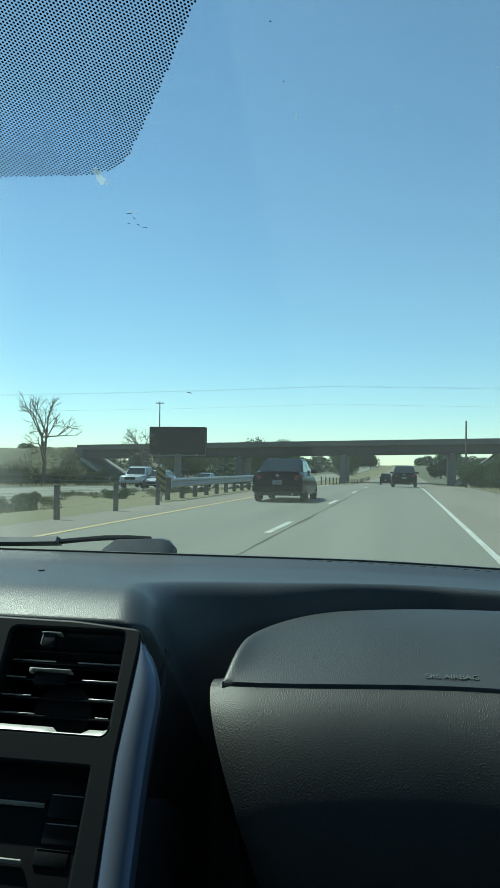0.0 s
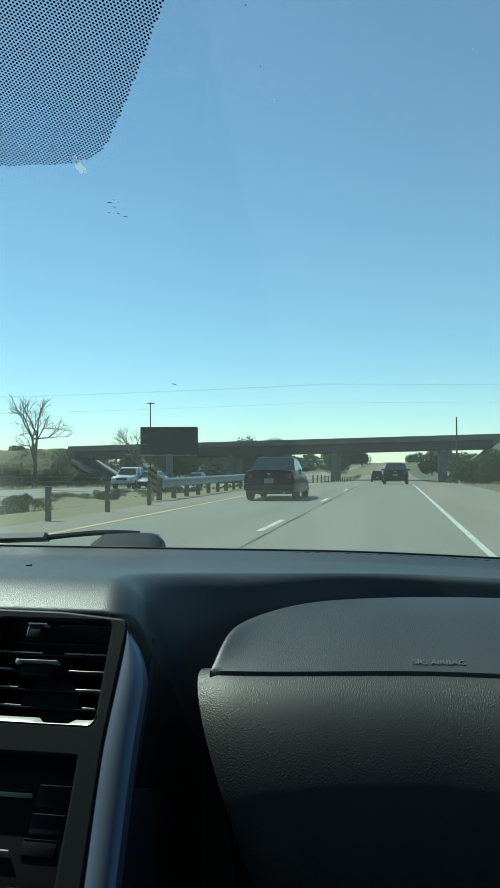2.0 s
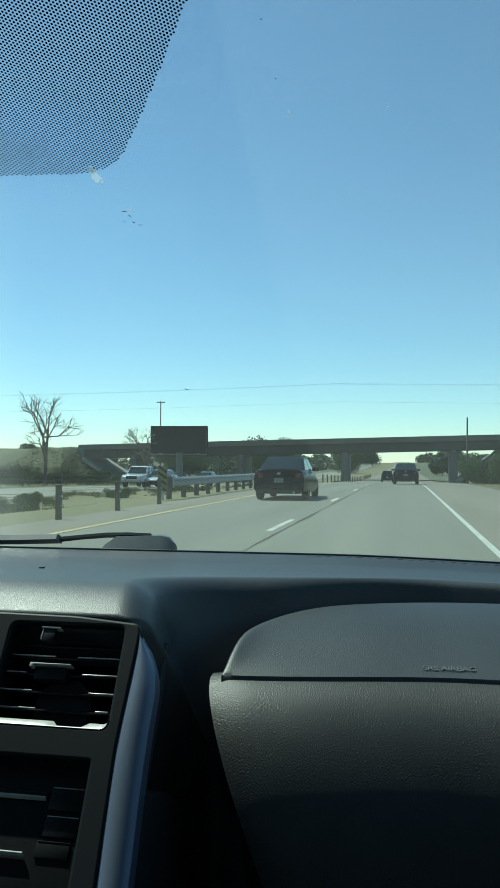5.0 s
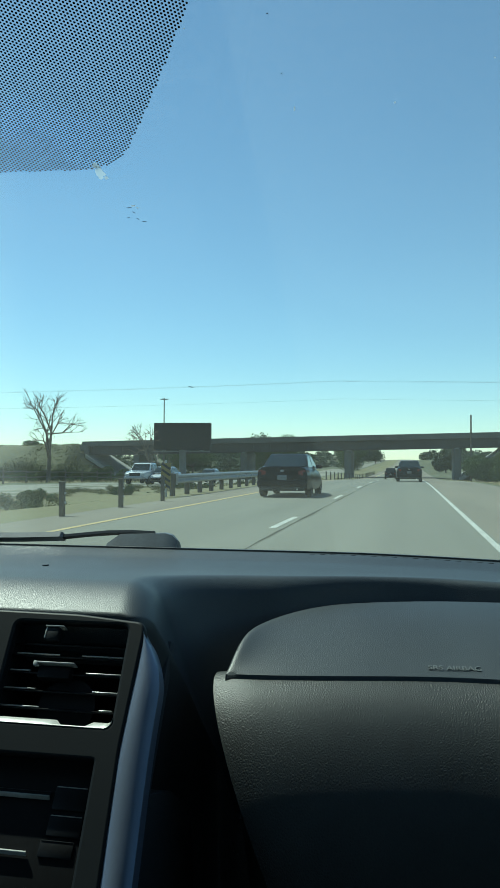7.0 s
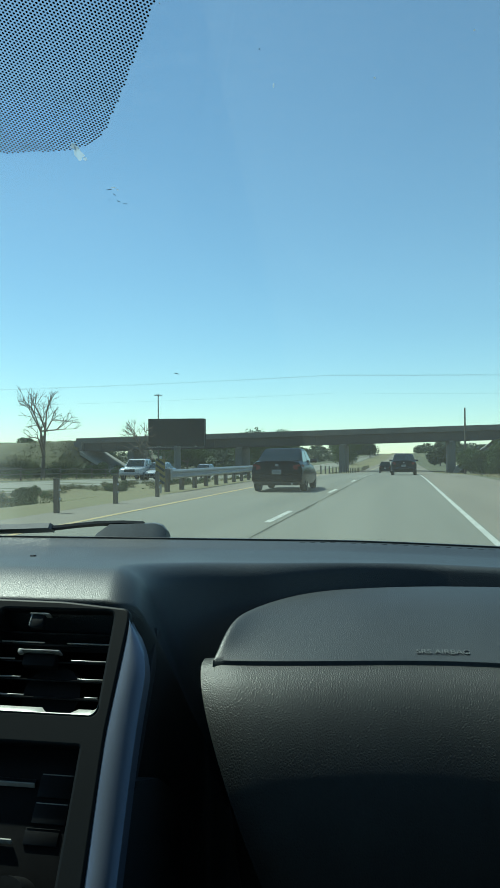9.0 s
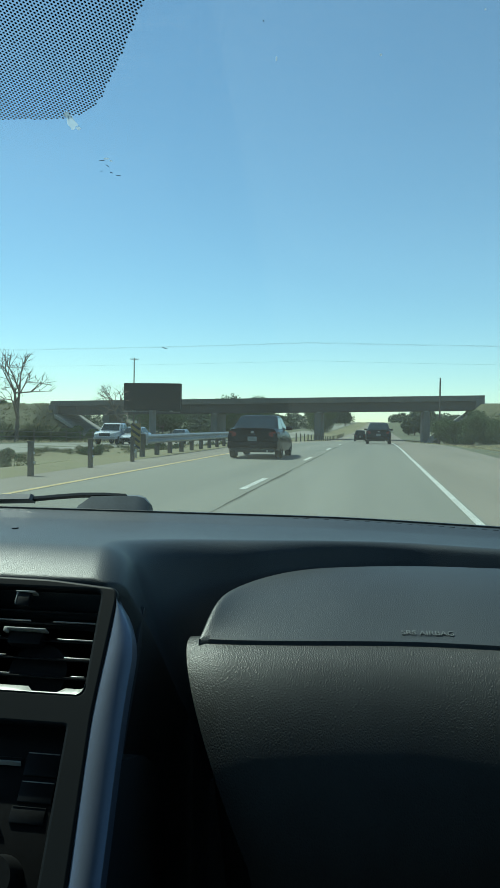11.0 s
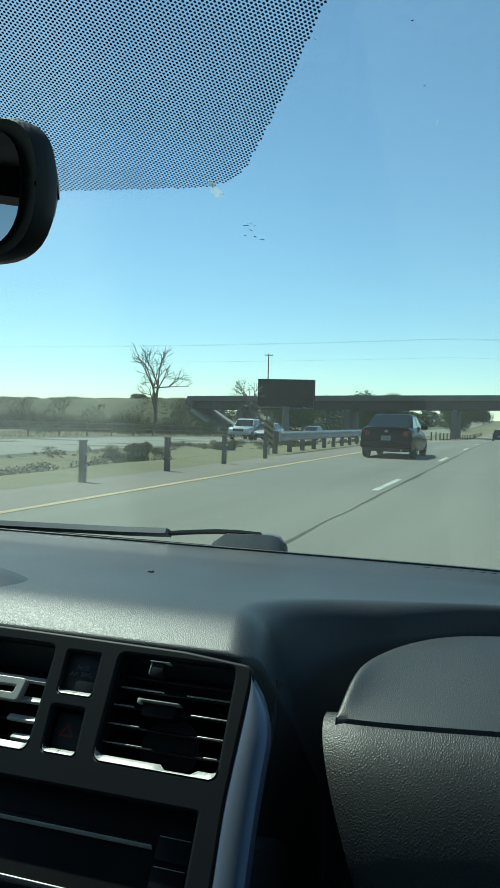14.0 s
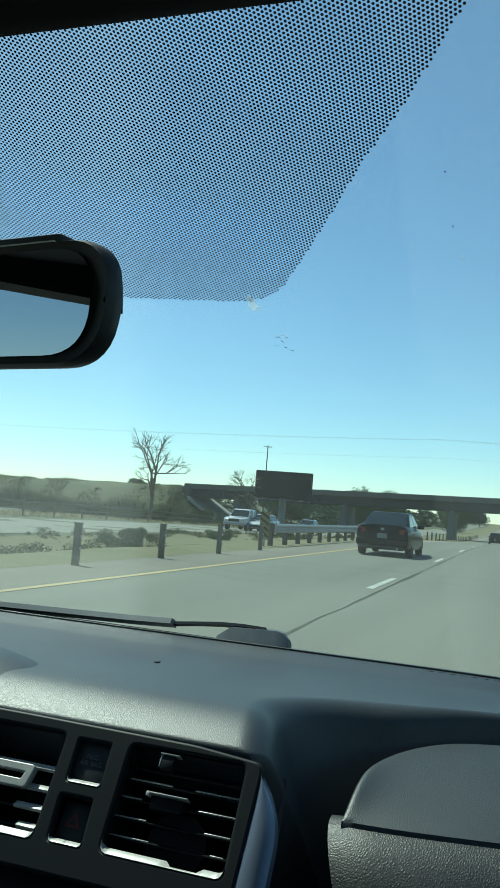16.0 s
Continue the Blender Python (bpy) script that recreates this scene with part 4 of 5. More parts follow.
def car(name, m, paint, label, L=4.7, W=1.80, Hh=1.45, belt=0.96, cab=(0.50, 1.42, 2.55, 3.45), style="sedan", group=""):
    """A car whose tail stands at its origin and whose nose points along y."""
    ob = thing(name, m, label, "car", group)
    w = W / 2
    st = [(0.00, 0.84, 0.42, 0.93), (0.05, 0.93, 0.30, 1.00), (0.35, 0.98, 0.24, 1.02), (0.9, 1.0, 0.21, 1.01), (L * 0.5, 1.0, 0.20, 0.97),
          (L * 0.72, 1.0, 0.20, belt - 0.05), (L - 0.75, 0.985, 0.22, belt - 0.13), (L - 0.22, 0.93, 0.26, belt - 0.24), (L - 0.04, 0.84, 0.34, belt - 0.34), (L, 0.74, 0.42, belt - 0.42)]
    rings = []
    for y, k, lo, hi in st:
        ww = w * k
        hm = lo + (hi - lo) * 0.55
        half = [(0.80, lo), (0.955, lo + 0.03), (0.985, lo + 0.14), (1.0, hm), (0.975, hi - 0.20), (0.925, hi - 0.08), (0.83, hi - 0.012), (0.45, hi + 0.02)]
        rings.append([(ww * a, y, z) for a, z in half] + [(-ww * a, y, z) for a, z in reversed(half)])
    part("body", loft(rings), paint, ob)
    c0, c1, c2, c3 = cab
    bw, rw = w * 0.87, w * 0.685
    rr = []
    for t in (0, 0.3, 0.62, 0.86, 0.96, 1.0):
        z = belt - 0.02 + (Hh - belt + 0.02) * t
        x = (bw + (rw - bw) * t) * (1 if t < 0.9 else (0.97 if t < 0.99 else 0.85))
        bow = 0.04 * math.sin(t * math.pi)
        y0, y1 = c0 + (c1 - c0) * t - bow, c3 + (c2 - c3) * t + bow
        if t > 0.99:
            y0, y1 = y0 + 0.12, y1 - 0.12
        pts = rounded([Vector(p) for p in ((-x, y0), (x, y0), (x, y1), (-x, y1))], 0.16, 4)
        rr.append([(p.x, p.y, z) for p in pts])
    part("cabin", loft(rr), paint, ob)

    def side(t, s, y):
        return Vector((s * (bw + (rw - bw) * t + 0.0), y, belt - 0.02 + (Hh - belt + 0.02) * t))
    lo, hi = 0.10, 0.84
    for nm, ya, yb in (("rear_window", c0, c1), ("front_window", c3, c2)):
        sg = -1 if nm == "rear_window" else 1
        a = [(-bw * 0.90, ya + (yb - ya) * lo + sg * 0.02, belt + (Hh - belt) * lo), (bw * 0.90, ya + (yb - ya) * lo + sg * 0.02, belt + (Hh - belt) * lo),
             (rw * 0.98, ya + (yb - ya) * hi + sg * 0.035, belt + (Hh - belt) * hi), (-rw * 0.98, ya + (yb - ya) * hi + sg * 0.035, belt + (Hh - belt) * hi)]
        quad_pane(nm, a, M_CARGLASS, ob, 0.03)
    for s in (-1, 1):
        yl = [(c0 + (c1 - c0) * t + 0.14, c3 + (c2 - c3) * t - 0.14) for t in (lo, hi)]
        midy = (c1 + c2) / 2
        for y0, y1 in (((yl[0][0], yl[1][0]), (midy - 0.05, midy - 0.05)), ((midy + 0.05, midy + 0.05), (yl[0][1], yl[1][1]))):
            quad_pane("side_window", [side(lo, s, y0[0]), side(lo, s, y1[0]), side(hi, s, y1[1]), side(hi, s, y0[1])], M_CARGLASS, ob, 0.012)
        for y in (0.95, L - 0.92):
            wheel(ob, s * (w - 0.12), y)
        rings = []
        for a, z0, z1, dy in ((0.60, 0.76, 0.87, 0.000), (0.74, 0.73, 0.90, 0.010), (0.84, 0.72, 0.91, 0.045), (0.925, 0.73, 0.90, 0.22), (0.955, 0.79, 0.87, 0.36)):
            rings.append([(s * w * a, dy - 0.02, z0), (s * w * a, dy - 0.02, z1), (s * w * a * 0.96, dy + 0.10, z1), (s * w * a * 0.96, dy + 0.10, z0)])
        part("tail_lamp", loft(rings), M_TAIL, ob, "red tail lamp")
        part("head_lamp", box(0.36, 0.12, 0.15, (s * w * 0.66, L - 0.13, belt - 0.33), 0.03, turn=Matrix.Rotation(-s * 0.35, 4, "Z")), M_HEAD, ob, "clear head lamp")
        mir = box(0.24, 0.10, 0.13, (s * (w * 0.9 + 0.10), c3 - 0.62, belt + 0.05), 0.03)
        part("wing_mirror", mir, paint, ob)
    part("bumper", box(W * 0.93, 0.12, 0.24, (0, 0.01, 0.46), 0.05, 3), paint, ob)
    part("valance", box(W * 0.80, 0.10, 0.10, (0, 0.06, 0.30), 0.02), M_BLACK, ob)
    part("number_plate", box(0.31, 0.012, 0.155, (0, -0.035 if style == "sedan" else -0.055, 0.66), 0.004), M_PLATE, ob, "pale number plate")
    part("plate_bar", box(0.22, 0.004, 0.05, (0, -0.043 if style == "sedan" else -0.063, 0.66)), M_STEEL, ob)
    part("badge", box(0.11, 0.012, 0.07, (0, -0.012, 0.88), 0.01), M_RIM, ob)
    part("exhaust", tube(0.03, 0.03, (w * 0.55, -0.02, 0.27), (w * 0.55, 0.25, 0.27), 12), M_RIM, ob)
    part("underbody", box(W * 0.72, L * 0.86, 0.10, (0, L / 2, 0.26)), M_BLACK, ob)
    return ob


car("sedan", pose(-4.05, 26.6, 0), M_MAROON, "dark maroon four door sedan driving in the passing lane", group="cars ahead")
car("sedan", pose(0.10, 57.0, rise(57) - 0.02), M_NAVY, "near black sedan driving behind the dashed lane line", L=4.5, W=1.78, Hh=1.48, group="cars ahead")
car("hatchback", pose(-2.4, 118.0, rise(118) - 0.02), M_NAVY, "small dark car far ahead on the highway", L=4.2, W=1.76, Hh=1.6, cab=(0.1, 0.35, 2.3, 3.2), group="cars ahead")
for x, y, paint, lab in ((-20.6, 66, M_WHITECAR, "white car coming the other way across the median"), (-21.0, 84, M_SILVERCAR, "silver car coming the other way across the median"),
                         (-21.5, 150, M_WHITECAR, "white car far off on the other carriageway")):
    car("oncoming_car", pose(x, y + 4.5, rise(y) - 0.5, 0, 0, 180), paint, lab, L=4.5, Hh=1.5, group="oncoming cars")


def pickup(m, paint, label):
    """A pickup truck: its tail at the origin, its nose along y."""
    ob = thing("pickup_truck", m, label, "pickup truck", "oncoming cars")
    L, w = 5.7, 0.98
    rings = []
    for y, k, lo, hi in ((0, 0.95, 0.55, 1.10), (0.08, 1.0, 0.45, 1.14), (2.0, 1.0, 0.42, 1.14), (4.1, 1.0, 0.42, 1.14), (5.2, 0.99, 0.45, 1.10), (5.6, 0.94, 0.50, 1.02), (5.7, 0.88, 0.55, 0.95)):
        half = [(0.85, lo), (0.98, lo + 0.05), (1.0, (lo + hi) / 2), (0.97, hi - 0.05), (0.9, hi)]
        rings.append([(w * k * a, y, z) for a, z in half] + [(-w * k * a, y, z) for a, z in reversed(half)])
    part("body", loft(rings), paint, ob)
    rings = []
    for t, x, y0, y1 in ((0, 0.90, 2.05, 4.35), (0.5, 0.84, 2.10, 4.0), (0.92, 0.76, 2.2, 3.62), (1.0, 0.68, 2.35, 3.45)):
        pts = rounded([Vector(p) for p in ((-x, y0), (x, y0), (x, y1), (-x, y1))], 0.14, 4)
        rings.append([(p.x, p.y, 1.12 + 0.72 * t) for p in pts])
    part("cab", loft(rings), paint, ob)
    quad_pane("front_window", [(-0.80, 4.27, 1.20), (0.80, 4.27, 1.20), (0.70, 3.70, 1.72), (-0.70, 3.70, 1.72)], M_CARGLASS, ob, 0.03)
    quad_pane("rear_window", [(-0.72, 2.06, 1.24), (0.72, 2.06, 1.24), (0.66, 2.17, 1.70), (-0.66, 2.17, 1.70)], M_CARGLASS, ob, 0.03)
    for s in (-1, 1):
        for y0, y1 in ((2.25, 3.05), (3.13, 3.95)):
            quad_pane("side_window", [(s * 0.885, y0, 1.22), (s * 0.885, y1, 1.22), (s * 0.79, y1 - 0.22, 1.70), (s * 0.79, y0, 1.70)], M_CARGLASS, ob, 0.014)
        for y in (1.15, 4.75):
            wheel(ob, s * (w - 0.13), y, 0.38, 0.25)
        part("head_lamp", box(0.34, 0.10, 0.22, (s * 0.70, 5.62, 0.90), 0.03), M_HEAD, ob, "clear head lamp")
        part("tail_lamp", box(0.16, 0.06, 0.40, (s * 0.86, 0.0, 0.90), 0.02), M_TAIL, ob, "red tail lamp")
        part("wing_mirror", box(0.24, 0.12, 0.20, (s * 1.02, 3.75, 1.22), 0.03), paint, ob)
    part("grille", box(0.95, 0.06, 0.26, (0, 5.68, 0.86), 0.02), M_BLACK, ob)
    part("bumper", box(1.86, 0.16, 0.22, (0, 5.70, 0.58), 0.05), M_RIM, ob)
    part("bed_floor", box(1.5, 1.8, 0.04, (0, 1.05, 1.155)), M_BLACK, ob, "dark open bed")
    return ob


pickup(pose(-22.4, 71.0, rise(68) - 0.5, 0, 0, 180), M_WHITECAR, "white pickup truck coming the other way across the median")


# ---- roadside furniture ----
def fence_post(x, y, h=0.80):
    ob = thing("marker_post", (x, y, land(x, y) - 0.05), "weathered brown roadside fence post", "fence post", "posts beside the median")
    bm = box(0.11, 0.11, h, (0, 0, h / 2), 0.015)
    part("post", bm, M_POST, ob)
    part("cap", box(0.125, 0.125, 0.03, (0, 0, h + 0.012), 0.008), M_POST, ob)
    for z in (h - 0.22, h - 0.42):
        part("cable_hook", box(0.03, 0.05, 0.05, (0.07, 0, z), 0.006), M_GALV, ob)
    return ob


POST_X = -7.15
for y in (12.6, 16.2, 19.8, 23.4):
    fence_post(POST_X, y)
for k in range(26):
    fence_post(POST_X + 0.1, 72.0 + 4.2 * k)

def guard_rail(x, y0, y1):
    ob = thing("guard_rail", (x, y0, 0), "long galvanised steel guard rail on posts beside the shoulder", "guard rail")
    prof = [(0.0, 0.42), (0.05, 0.46), (0.05, 0.51), (0.0, 0.55), (0.0, 0.60), (0.05, 0.64), (0.05, 0.69), (0.0, 0.74), (-0.012, 0.74), (0.036, 0.69), (0.036, 0.645), (-0.012, 0.605), (-0.012, 0.545), (0.036, 0.505), (0.036, 0.465), (-0.012, 0.42)]
    ys = np.linspace(0, y1 - y0, 24)
    part("rail", loft([[(a, y, z + rise(y0 + y)) for a, z in prof] for y in ys]), M_GALV, ob, "corrugated steel rail")
    n = int((y1 - y0) / 1.9)
    for k in range(n):
        y = 0.3 + 1.9 * k
        part("rail_post", box(0.15, 0.18, 0.95, (-0.24, y, 0.28 + rise(y0 + y)), 0.01), M_POST, ob)
        part("block", box(0.20, 0.15, 0.34, (-0.11, y, 0.57 + rise(y0 + y)), 0.01), M_POST, ob)
    end = box(0.07, 0.05, 0.42, (0.02, -0.05, 0.58), 0.02)
    part("end_shoe", end, M_GALV, ob)
    return ob


guard_rail(-7.75, 27.0, 70.0)


def hazard_marker(x, y):
    ob = thing("hazard_marker", (x, y, land(x, y)), "striped black and yellow hazard marker at the rail's end", "road sign")
    part("post", box(0.06, 0.04, 1.3, (0, 0, 0.62), 0.008), M_GALV, ob)
    part("face", box(0.34, 0.012, 0.85, (0, -0.03, 0.75), 0.004), M_SIGN, ob)
    for k in range(4):
        part("bar", box(0.36, 0.004, 0.075, (0, -0.039, 0.44 + 0.21 * k), turn=Matrix.Rotation(0.6, 4, "Y")), M_BLACK, ob)


hazard_marker(-7.95, 26.4)


def traffic_barrel(x, y):
    ob = thing("traffic_barrel", (x, y, 0), "orange and white striped traffic barrel on the shoulder", "traffic barrel")

    def ring(r, z):
        return [(r * math.cos(a), r * math.sin(a), z) for a in (2 * math.pi * k / 28 for k in range(28))]
    prof = [(0.30, 0.08), (0.295, 0.10), (0.285, 0.34), (0.275, 0.36), (0.265, 0.58), (0.255, 0.60), (0.245, 0.80), (0.235, 0.82), (0.225, 0.98), (0.20, 1.02), (0.08, 1.03)]
    part("drum", loft([ring(r, z) for r, z in prof]), M_ORANGE, ob)
    for z, r in ((0.42, 0.278), (0.72, 0.256)):
        part("band", loft([ring(r, z), ring(r - 0.006, z + 0.14)], caps=False), M_BAND, ob, "white reflective band")
    part("base", loft([ring(0.42, 0.0), ring(0.42, 0.06), ring(0.34, 0.09)]), M_RUBBER, ob)
    part("handle", box(0.16, 0.04, 0.09, (0, 0, 1.06), 0.015), M_ORANGE, ob)


traffic_barrel(-7.9, 9.2)


def billboard(x, y, w=8.4, h=4.0, up=4.6):
    ob = thing("billboard", pose(x, y, land(x, y), 0, 0, 6), "large dark roadside billboard on a single steel column", "billboard")
    for s, nm in ((-1, "face"), (1, "face")):
        part(nm, box(w, 0.22, h, (0, s * 0.75, up + h / 2), 0.03), M_BOARD, ob)
    part("panel_edge", box(0.10, 1.4, h * 0.96, (w / 2 - 0.2, 0, up + h / 2)), M_STEEL, ob)
    part("column", tube(0.55, 0.5, (0, 0, -0.3), (0, 0, up + 0.4), 20), M_STEEL, ob)
    part("catwalk", box(w, 0.7, 0.08, (0, -1.2, up - 0.25)), M_STEEL, ob)
    for f in (-0.33, 0, 0.33):
        part("strut", box(0.16, 2.2, 0.2, (w * f, -0.2, up - 0.12)), M_STEEL, ob)
    return ob


billboard(-33.0, 118.0)


def utility_pole(x, y, h=11.0, arm=True, label="tall weathered wooden utility pole with a short crossarm"):
    ob = thing("utility_pole", (x, y, land(x, y) - 0.3), label, "utility pole", "poles beside the highway")
    part("pole", tube(0.17, 0.11, (0, 0, 0), (0, 0, h), 12), M_POST, ob)
    if arm:
        part("crossarm", box(1.9, 0.12, 0.14, (0, 0.1, h - 0.35), 0.01), M_POST, ob)
        for a in (-0.85, -0.4, 0.4, 0.85):
            part("insulator", tube(0.05, 0.035, (a, 0.1, h - 0.28), (a, 0.1, h - 0.1), 8), M_STEEL, ob)
    return ob


utility_pole(-53.6, 176.0, 18.0)
utility_pole(9.4, 128.0, 10.4, False, "tall slim roadside pole among the bushes")
utility_pole(-78.0, 262.0, 11.0)
utility_pole(-24.0, 330.0, 12.0)
for k, (y, za, zb) in enumerate(((118.0, 12.6, 13.4), (121.0, 13.0, 13.8), (128.0, 10.9, 11.6))):
    bm = bmesh.new()
    pts = [(-140 + 10 * i, y, za + (zb - za) * i / 26 - 1.6 * (1 - ((i % 13) / 6.5 - 1) ** 2) * 0.6) for i in range(27)]
    for a, b in zip(pts, pts[1:]):
        tube(0.009, 0.009, a, b, 5, bm=bm)
    tagged(part("power_line", bm, M_WIRE), "thin power line sagging across the highway", "cable")


# ---- plants ----
def leaf_mesh(name, centres, n, size, seed, flat=1.0):
    """Many small leaf sprays round the given clumps (x, y, z, radius), as loose faces."""
    rng = np.random.RandomState(seed)
    cs = np.array(centres, dtype=float)
    wt = cs[:, 3] ** 2
    c = cs[rng.choice(len(cs), n, p=wt / wt.sum())]

    def unit(v):
        return v / np.linalg.norm(v, axis=1)[:, None]
    d = unit(rng.normal(size=(n, 3)))
    p = c[:, :3] + d * (c[:, 3] * (0.25 + 0.8 * rng.rand(n) ** 0.6))[:, None] * (1, 1, flat)
    a = unit(rng.normal(size=(n, 3)))
    b = unit(np.cross(a, rng.normal(size=(n, 3))))
    s = (size * (0.6 + 0.8 * rng.rand(n)))[:, None]
    return quick_mesh(name, np.stack((p - a * s, p + b * s * 0.55, p + a * s, p - b * s * 0.55), axis=1))


def leaves(name, centres, n, size, seed, mat, parent, label="", flat=1.0, kind=""):
    me = leaf_mesh(name, centres, n, size, seed, flat)
    me.materials.append(mat)
    ob = new(name, me)
    ob.parent = parent
    return tagged(ob, label, kind=kind)


def limb(bm, a, way, length, r, depth, rng, spread=0.75, kids=3):
    b = a + way * length
    tube(r, r * 0.62, a, b, 6 if depth > 1 else 4, bm=bm)
    if depth == 0:
        return
    for k in range(kids):
        turn = Vector(rng.normal(size=3)) * spread
        nw = (way + turn + Vector((0, 0, 0.12))).normalized()
        limb(bm, a + way * length * (0.72 + 0.28 * rng.rand()), nw, length * (0.62 + 0.22 * rng.rand()), r * 0.58, depth - 1, rng, spread, kids)


def bare_tree(x, y, h, seed):
    rng = np.random.RandomState(seed)
    ob = thing("bare_tree", (x, y, land(x, y) - 0.2), "leafless pale grey dead tree standing in scrub", "tree", "bare trees")
    bm = bmesh.new()
    limb(bm, Vector((0, 0, 0)), Vector((0.04, 0, 1)).normalized(), h * 0.30, h * 0.022, 5, rng, 0.60, 3)
    part("trunk", bm, M_BARK, ob)
    return ob


def tree(x, y, h, w, seed, label="broad dusty green leafy tree", mat=None, n=14000, leaf=0.13):
    rng = np.random.RandomState(seed)
    ob = thing("tree", (x, y, land(x, y) - 0.2), label, "tree", "leafy trees")
    bm = bmesh.new()
    tube(h * 0.035, h * 0.022, (0, 0, 0), (0, 0, h * 0.35), 9, bm=bm)
    cs = []
    for k in range(15):
        a = rng.rand() * 6.283
        rr = w * 0.5 * math.sqrt(rng.rand()) * 0.8
        zz = h * (0.28 + 0.56 * rng.rand())
        c = (rr * math.cos(a), rr * math.sin(a), zz, w * (0.13 + 0.12 * rng.rand()) * (1.15 - 0.5 * abs(zz / h - 0.5)))
        cs.append(c)
        tube(h * 0.012, h * 0.004, (0, 0, h * (0.2 + 0.15 * rng.rand())), c[:3], 5, bm=bm)
    part("trunk", bm, M_BARK, ob)
    leaves("crown", cs, n, leaf, seed + 7, mat or M_LEAF, ob, flat=0.85)
    return ob


def bush(x, y, h, w, seed, n=1600, leaf=0.16):
    rng = np.random.RandomState(seed)
    ob = thing("bush", (x, y, land(x, y) - 0.1), "rounded dusty green roadside bush", "bush", "roadside bushes")
    cs = [(w * 0.42 * (rng.rand() * 2 - 1), w * 0.42 * (rng.rand() * 2 - 1), h * (0.2 + 0.5 * rng.rand()), h * (0.22 + 0.16 * rng.rand())) for _ in range(11)]
    bm = bmesh.new()
    for c in cs[:6]:
        tube(0.05, 0.02, (c[0] * 0.2, c[1] * 0.2, 0), c[:3], 5, bm=bm)
    part("stem", bm, M_BARK, ob)
    leaves("foliage", cs, n, leaf, seed + 3, M_LEAF, ob, flat=0.9)
    return ob


bare_tree(-48.0, 104, 16.0, 5)
bare_tree(-37.5, 116, 12.5, 8)
tree(-40.0, 236, 11.0, 17, 40, n=34000, leaf=0.16)
tree(-60.0, 225, 8.0, 13, 41, n=22000, leaf=0.16)
tree(-20.0, 285, 8.5, 11, 42, n=16000, leaf=0.18)
for k, (x, y, h, w) in enumerate(((-46.0, 122, 2.6, 5), (-60, 126, 2.0, 8), (-67, 122, 2.1, 8), (-54, 128, 1.8, 7), (-74, 126, 2.2, 9), (-82, 124, 2.4, 10), (-40, 124, 2.4, 4))):
    bush(x, y, h, w, 70 + k, 12000, 0.09)
shrubs = [bush(-62, 104, 1.5, 3.5, 90, 4000, 0.075), bush(-75, 112, 1.9, 4.5, 91, 5000, 0.08), bush(-40, 108, 1.2, 3.0, 92, 3500, 0.07)]
rng = random.Random(5)
for k in range(34):
    x, y = rng.uniform(-135, -34), rng.uniform(72, 176)
    copy_thing(shrubs[k % 3], pose(x, y, land(x, y) - 0.1, 0, 0, rng.uniform(0, 360)))

# low soft bushes on the median
clump = bush(-13.6, 27.0, 0.75, 1.7, 95, 5000, 0.035)
for x, y, a in ((-16.2, 34.0, 80), (-15.4, 43.0, 200), (-12.2, 47.0, 310), (-16.8, 58.0, 30), (-14.5, 74.0, 140), (-16.0, 92.0, 250)):
    copy_thing(clump, pose(x, y, land(x, y) - 0.1, 0, 0, a))


def far_fence():
    ob = thing("field_fence", (-31.5, 0, 0), "dark low field fence beyond the other carriageway", "fence")
    for k in range(44):
        y = 28 + 4.0 * k
        part("post", box(0.10, 0.10, 1.3, (0, y, land(-31.5, y) + 0.55), 0.01), M_POST, ob)
    for z in (0.55, 1.0):
        bm = bmesh.new()
        for k in range(43):
            y = 28 + 4.0 * k
            box(0.05, 4.0, 0.09, (0.07, y + 2, land(-31.5, y + 2) + z), bm=bm)
        part("rail", bm, M_POST, ob)


far_fence()
for k, (x, y, h, w) in enumerate(((12.2, 118, 4.0, 5), (14.6, 114, 5.2, 7), (17.6, 110, 6.4, 8), (20.5, 118, 7.0, 9), (24.0, 112, 7.4, 9), (10.4, 126, 4.4, 4.5))):
    bush(x, y, h, w, 30 + k, 20000, 0.095)
for k, (x, y, h, w) in enumerate(((-48, 300, 12, 22), (-30, 420, 11, 18), (-20, 520, 12, 18), (22, 420, 11, 12), (-70, 340, 10, 24), (10.5, 236, 6.5, 6.5))):
    tree(x, y, h, w, 50 + k, mat=M_LEAF2, n=9000, leaf=0.34)


def far_woods():
    rng = np.random.RandomState(4)
    cs = []
    for k in range(420):
        a = radians(rng.uniform(-62, 30))
        d = rng.uniform(620, 1100)
        x, y = d * math.sin(a), d * math.cos(a)
        if -31 < x < 7:
            continue
        r = rng.uniform(4, 8)
        cs.append((x, y, land(x, y) + r * 0.5, r))
    return leaves("far_woods", cs, 110000, 1.0, 9, M_LEAF2, None, "dark green line of distant woods", flat=0.7, kind="stuff")


tagged(far_woods(), category="woods")


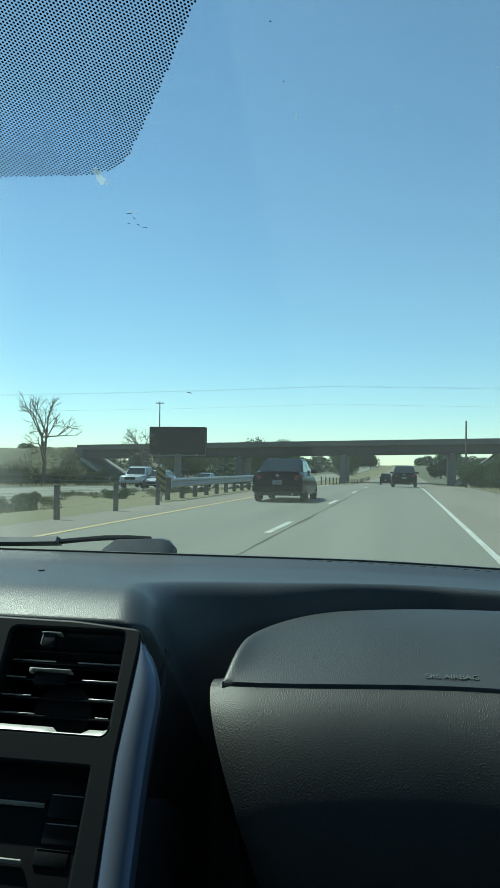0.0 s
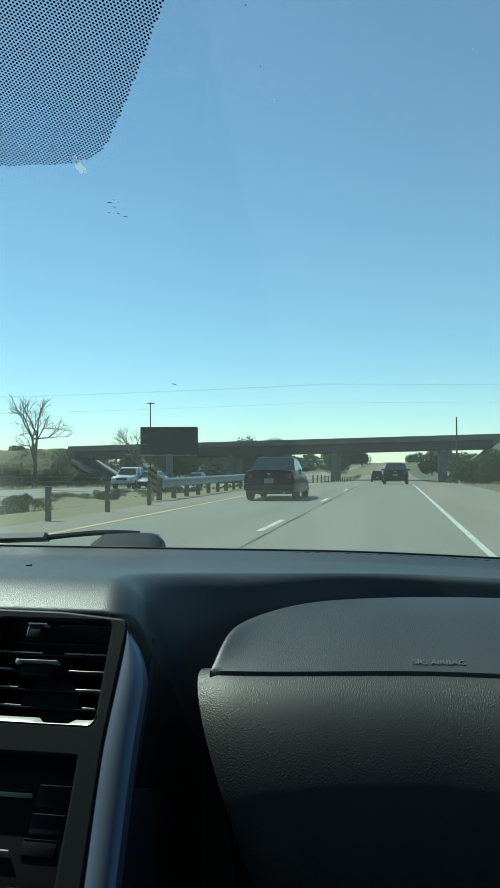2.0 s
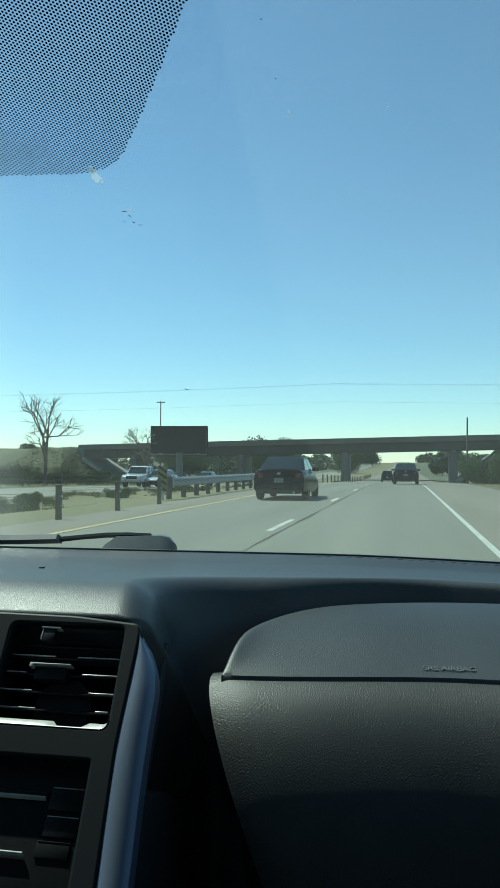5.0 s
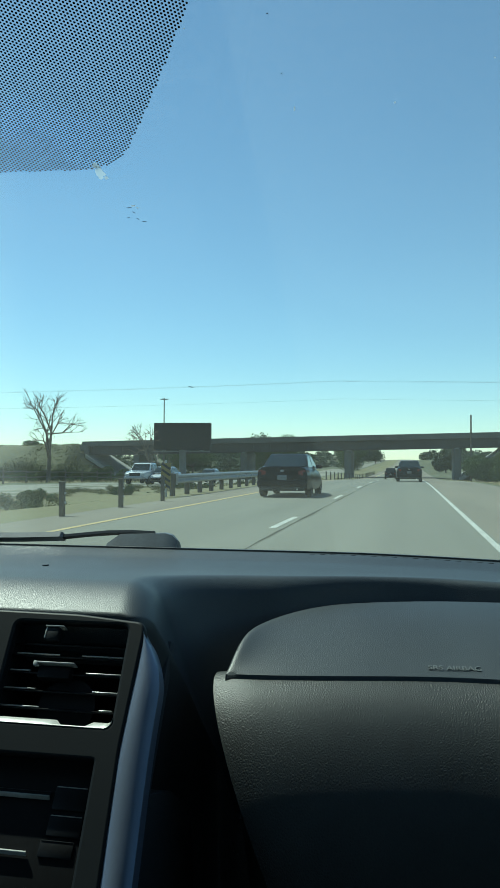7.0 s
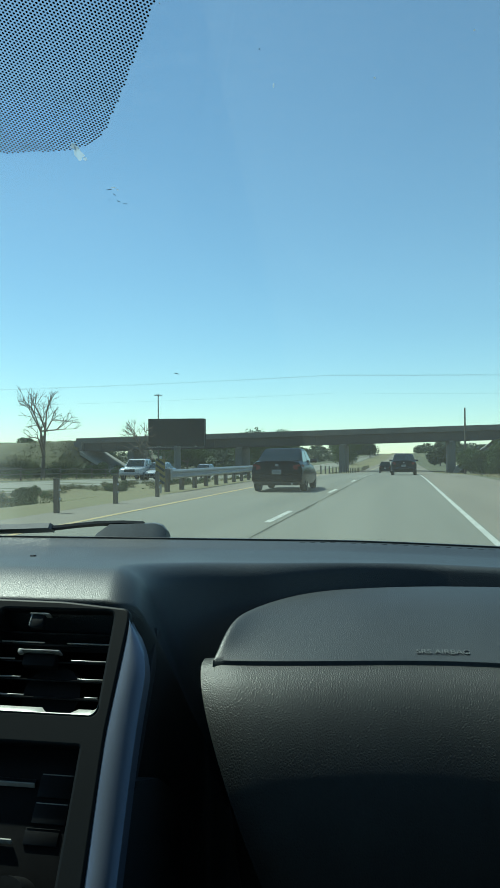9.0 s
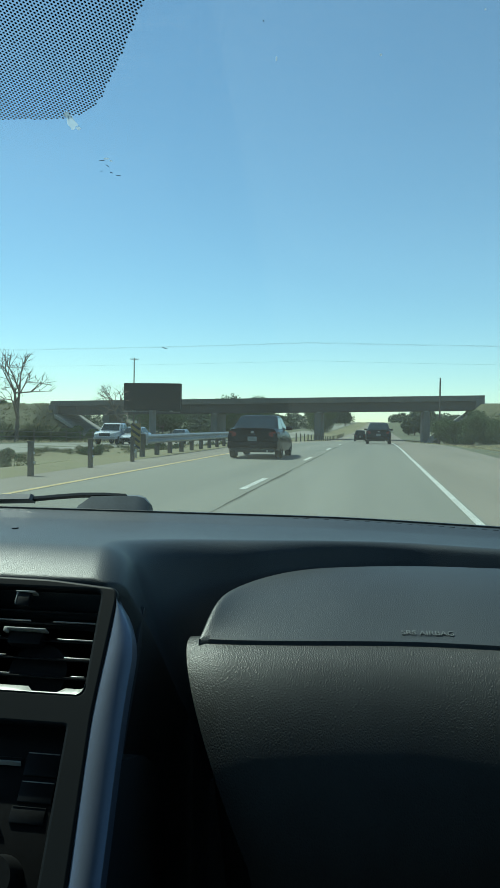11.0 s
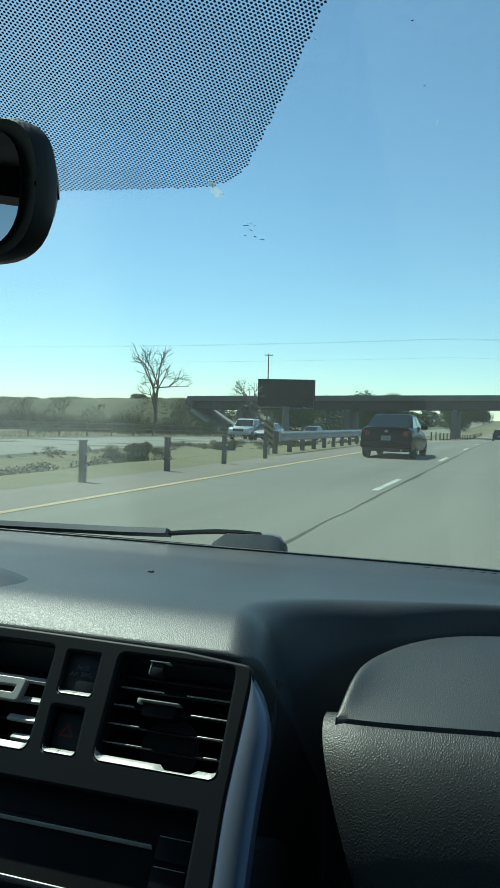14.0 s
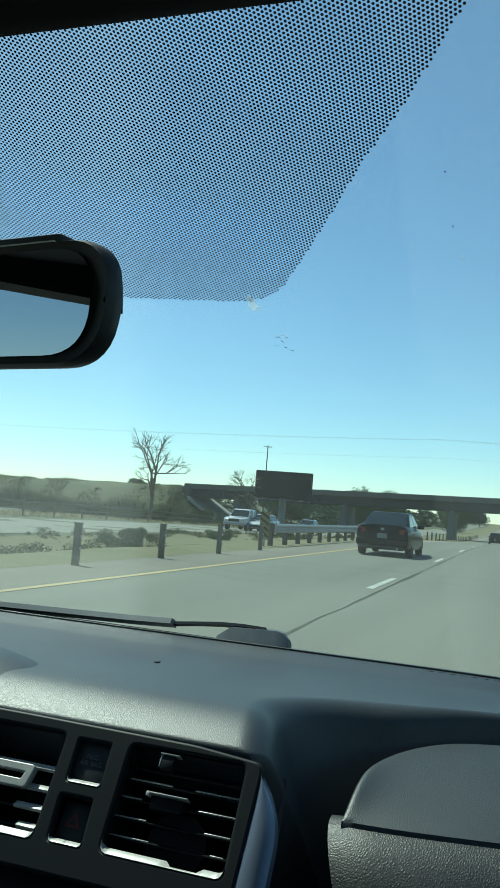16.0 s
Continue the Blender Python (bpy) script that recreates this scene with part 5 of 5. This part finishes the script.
def tree_belt(x0, x1, y0, y1, n, seed, label):
    """A belt of trees in uneven clumps, too far off to tell one from another."""
    rng = np.random.RandomState(seed)
    cs = []
    for k in range(n):
        u = rng.rand()
        x, y = x0 + (x1 - x0) * u, y0 + (y1 - y0) * u + rng.normal() * 8
        r = 1.4 + 2.6 * rng.rand() ** 2 * (0.6 + noise.noise((x * 0.03, y * 0.03, seed)))
        for lift in (0.45, 1.25):
            cs.append((x + rng.normal() * 1.2, y, land(x, y) + r * lift, r * (1.05 - 0.25 * lift)))
    return tagged(leaves("tree_belt", cs, 320 * n, 0.30, seed + 1, M_LEAF2, None, label, flat=0.85, kind="stuff"), category="woods")


tree_belt(-48, -210, 262, 300, 130, 11, "dark green belt of trees beyond the field and the overpass")
tree_belt(-34, -60, 380, 300, 36, 12, "dark green trees beside the far carriageway")
tree_belt(17, 150, 300, 340, 110, 13, "dusty green belt of trees above the verge")
tree_belt(20, 60, 520, 620, 40, 14, "hazy green trees where the highway climbs")


def grass(name, x0, x1, y0, y1, n, seed, label, tall=0.32, mat=None, wide=1.0):
    """Tufts of dry grass, five blades each, thicker near the camera and in uneven patches."""
    rng = np.random.RandomState(seed)
    at = []
    for x, u in zip(rng.uniform(x0, x1, n), rng.rand(n)):
        y = y0 + (y1 - y0) * u ** 1.7
        patch = noise.noise((x * 0.25, y * 0.12, 3))
        if patch > -0.15:
            rim = min(smoothstep(0, 2.5, x - x0), smoothstep(0, 2.5, x1 - x)) * 0.7 + 0.3
            at.append((x, y, land(x, y) - 0.02, rim * (0.7 + 1.2 * max(0.0, patch))))
    t = np.repeat(np.array(at), 5, axis=0)
    k = len(t)
    a = rng.rand(k) * 6.283
    h = tall * t[:, 3] * (0.35 + 0.9 * rng.rand(k))
    w = (0.012 + 0.014 * rng.rand(k)) * wide
    lean_out = 0.5 + 1.0 * rng.rand(k)
    dx, dy = np.cos(a), np.sin(a)
    bx, by, bz = t[:, 0] + rng.normal(size=k) * 0.2, t[:, 1] + rng.normal(size=k) * 0.2, t[:, 2]
    tri = np.stack((np.stack((bx - dy * w, by + dx * w, bz), 1), np.stack((bx + dy * w, by - dx * w, bz), 1),
                    np.stack((bx + dx * h * lean_out, by + dy * h * lean_out, bz + h), 1)), axis=1)
    me = quick_mesh(name, tri)
    me.materials.append(mat or M_GRASS)
    return tagged(new(name, me), label, "grass", kind="stuff")


grass("median_grass", -18.4, -9.3, 11, 130, 34000, 61, "dry straw and green grass on the median", 0.06)
grass("verge_grass", 5.2, 24, 30, 150, 7000, 62, "dry straw and green grass on the verge", 0.18)
grass("bank_grass", -125, -55, 126, 150, 9000, 64, "rough olive grass on the bank of the overpass", 0.42, M_WEED, 3.0)
grass("tall_reeds", -100, -47, 112, 125, 9000, 65, "tall dull green reeds at the foot of the bank", 2.3, M_REED, 4.0)
grass("far_grass", -60, -29.5, 40, 190, 9000, 63, "rough green grass beyond the other carriageway", 0.4)


def weeds():
    """Low green weeds in loose clumps along the far side of the median."""
    rng = np.random.RandomState(21)
    cs = []
    for k in range(420):
        x = -18.2 + 8.4 * rng.rand() ** 1.5
        y = 14 + 130 * rng.rand() ** 1.4
        if noise.noise((x * 0.2, y * 0.09, 8)) < -0.05:
            continue
        r = 0.12 + 0.26 * rng.rand()
        cs.append((x, y, land(x, y) + r * 0.25, r))
    return leaves("median_weeds", cs, 60000, 0.030, 22, M_WEED, None, "low dull green weeds growing on the median", flat=0.65, kind="stuff")


tagged(weeds(), category="weeds")
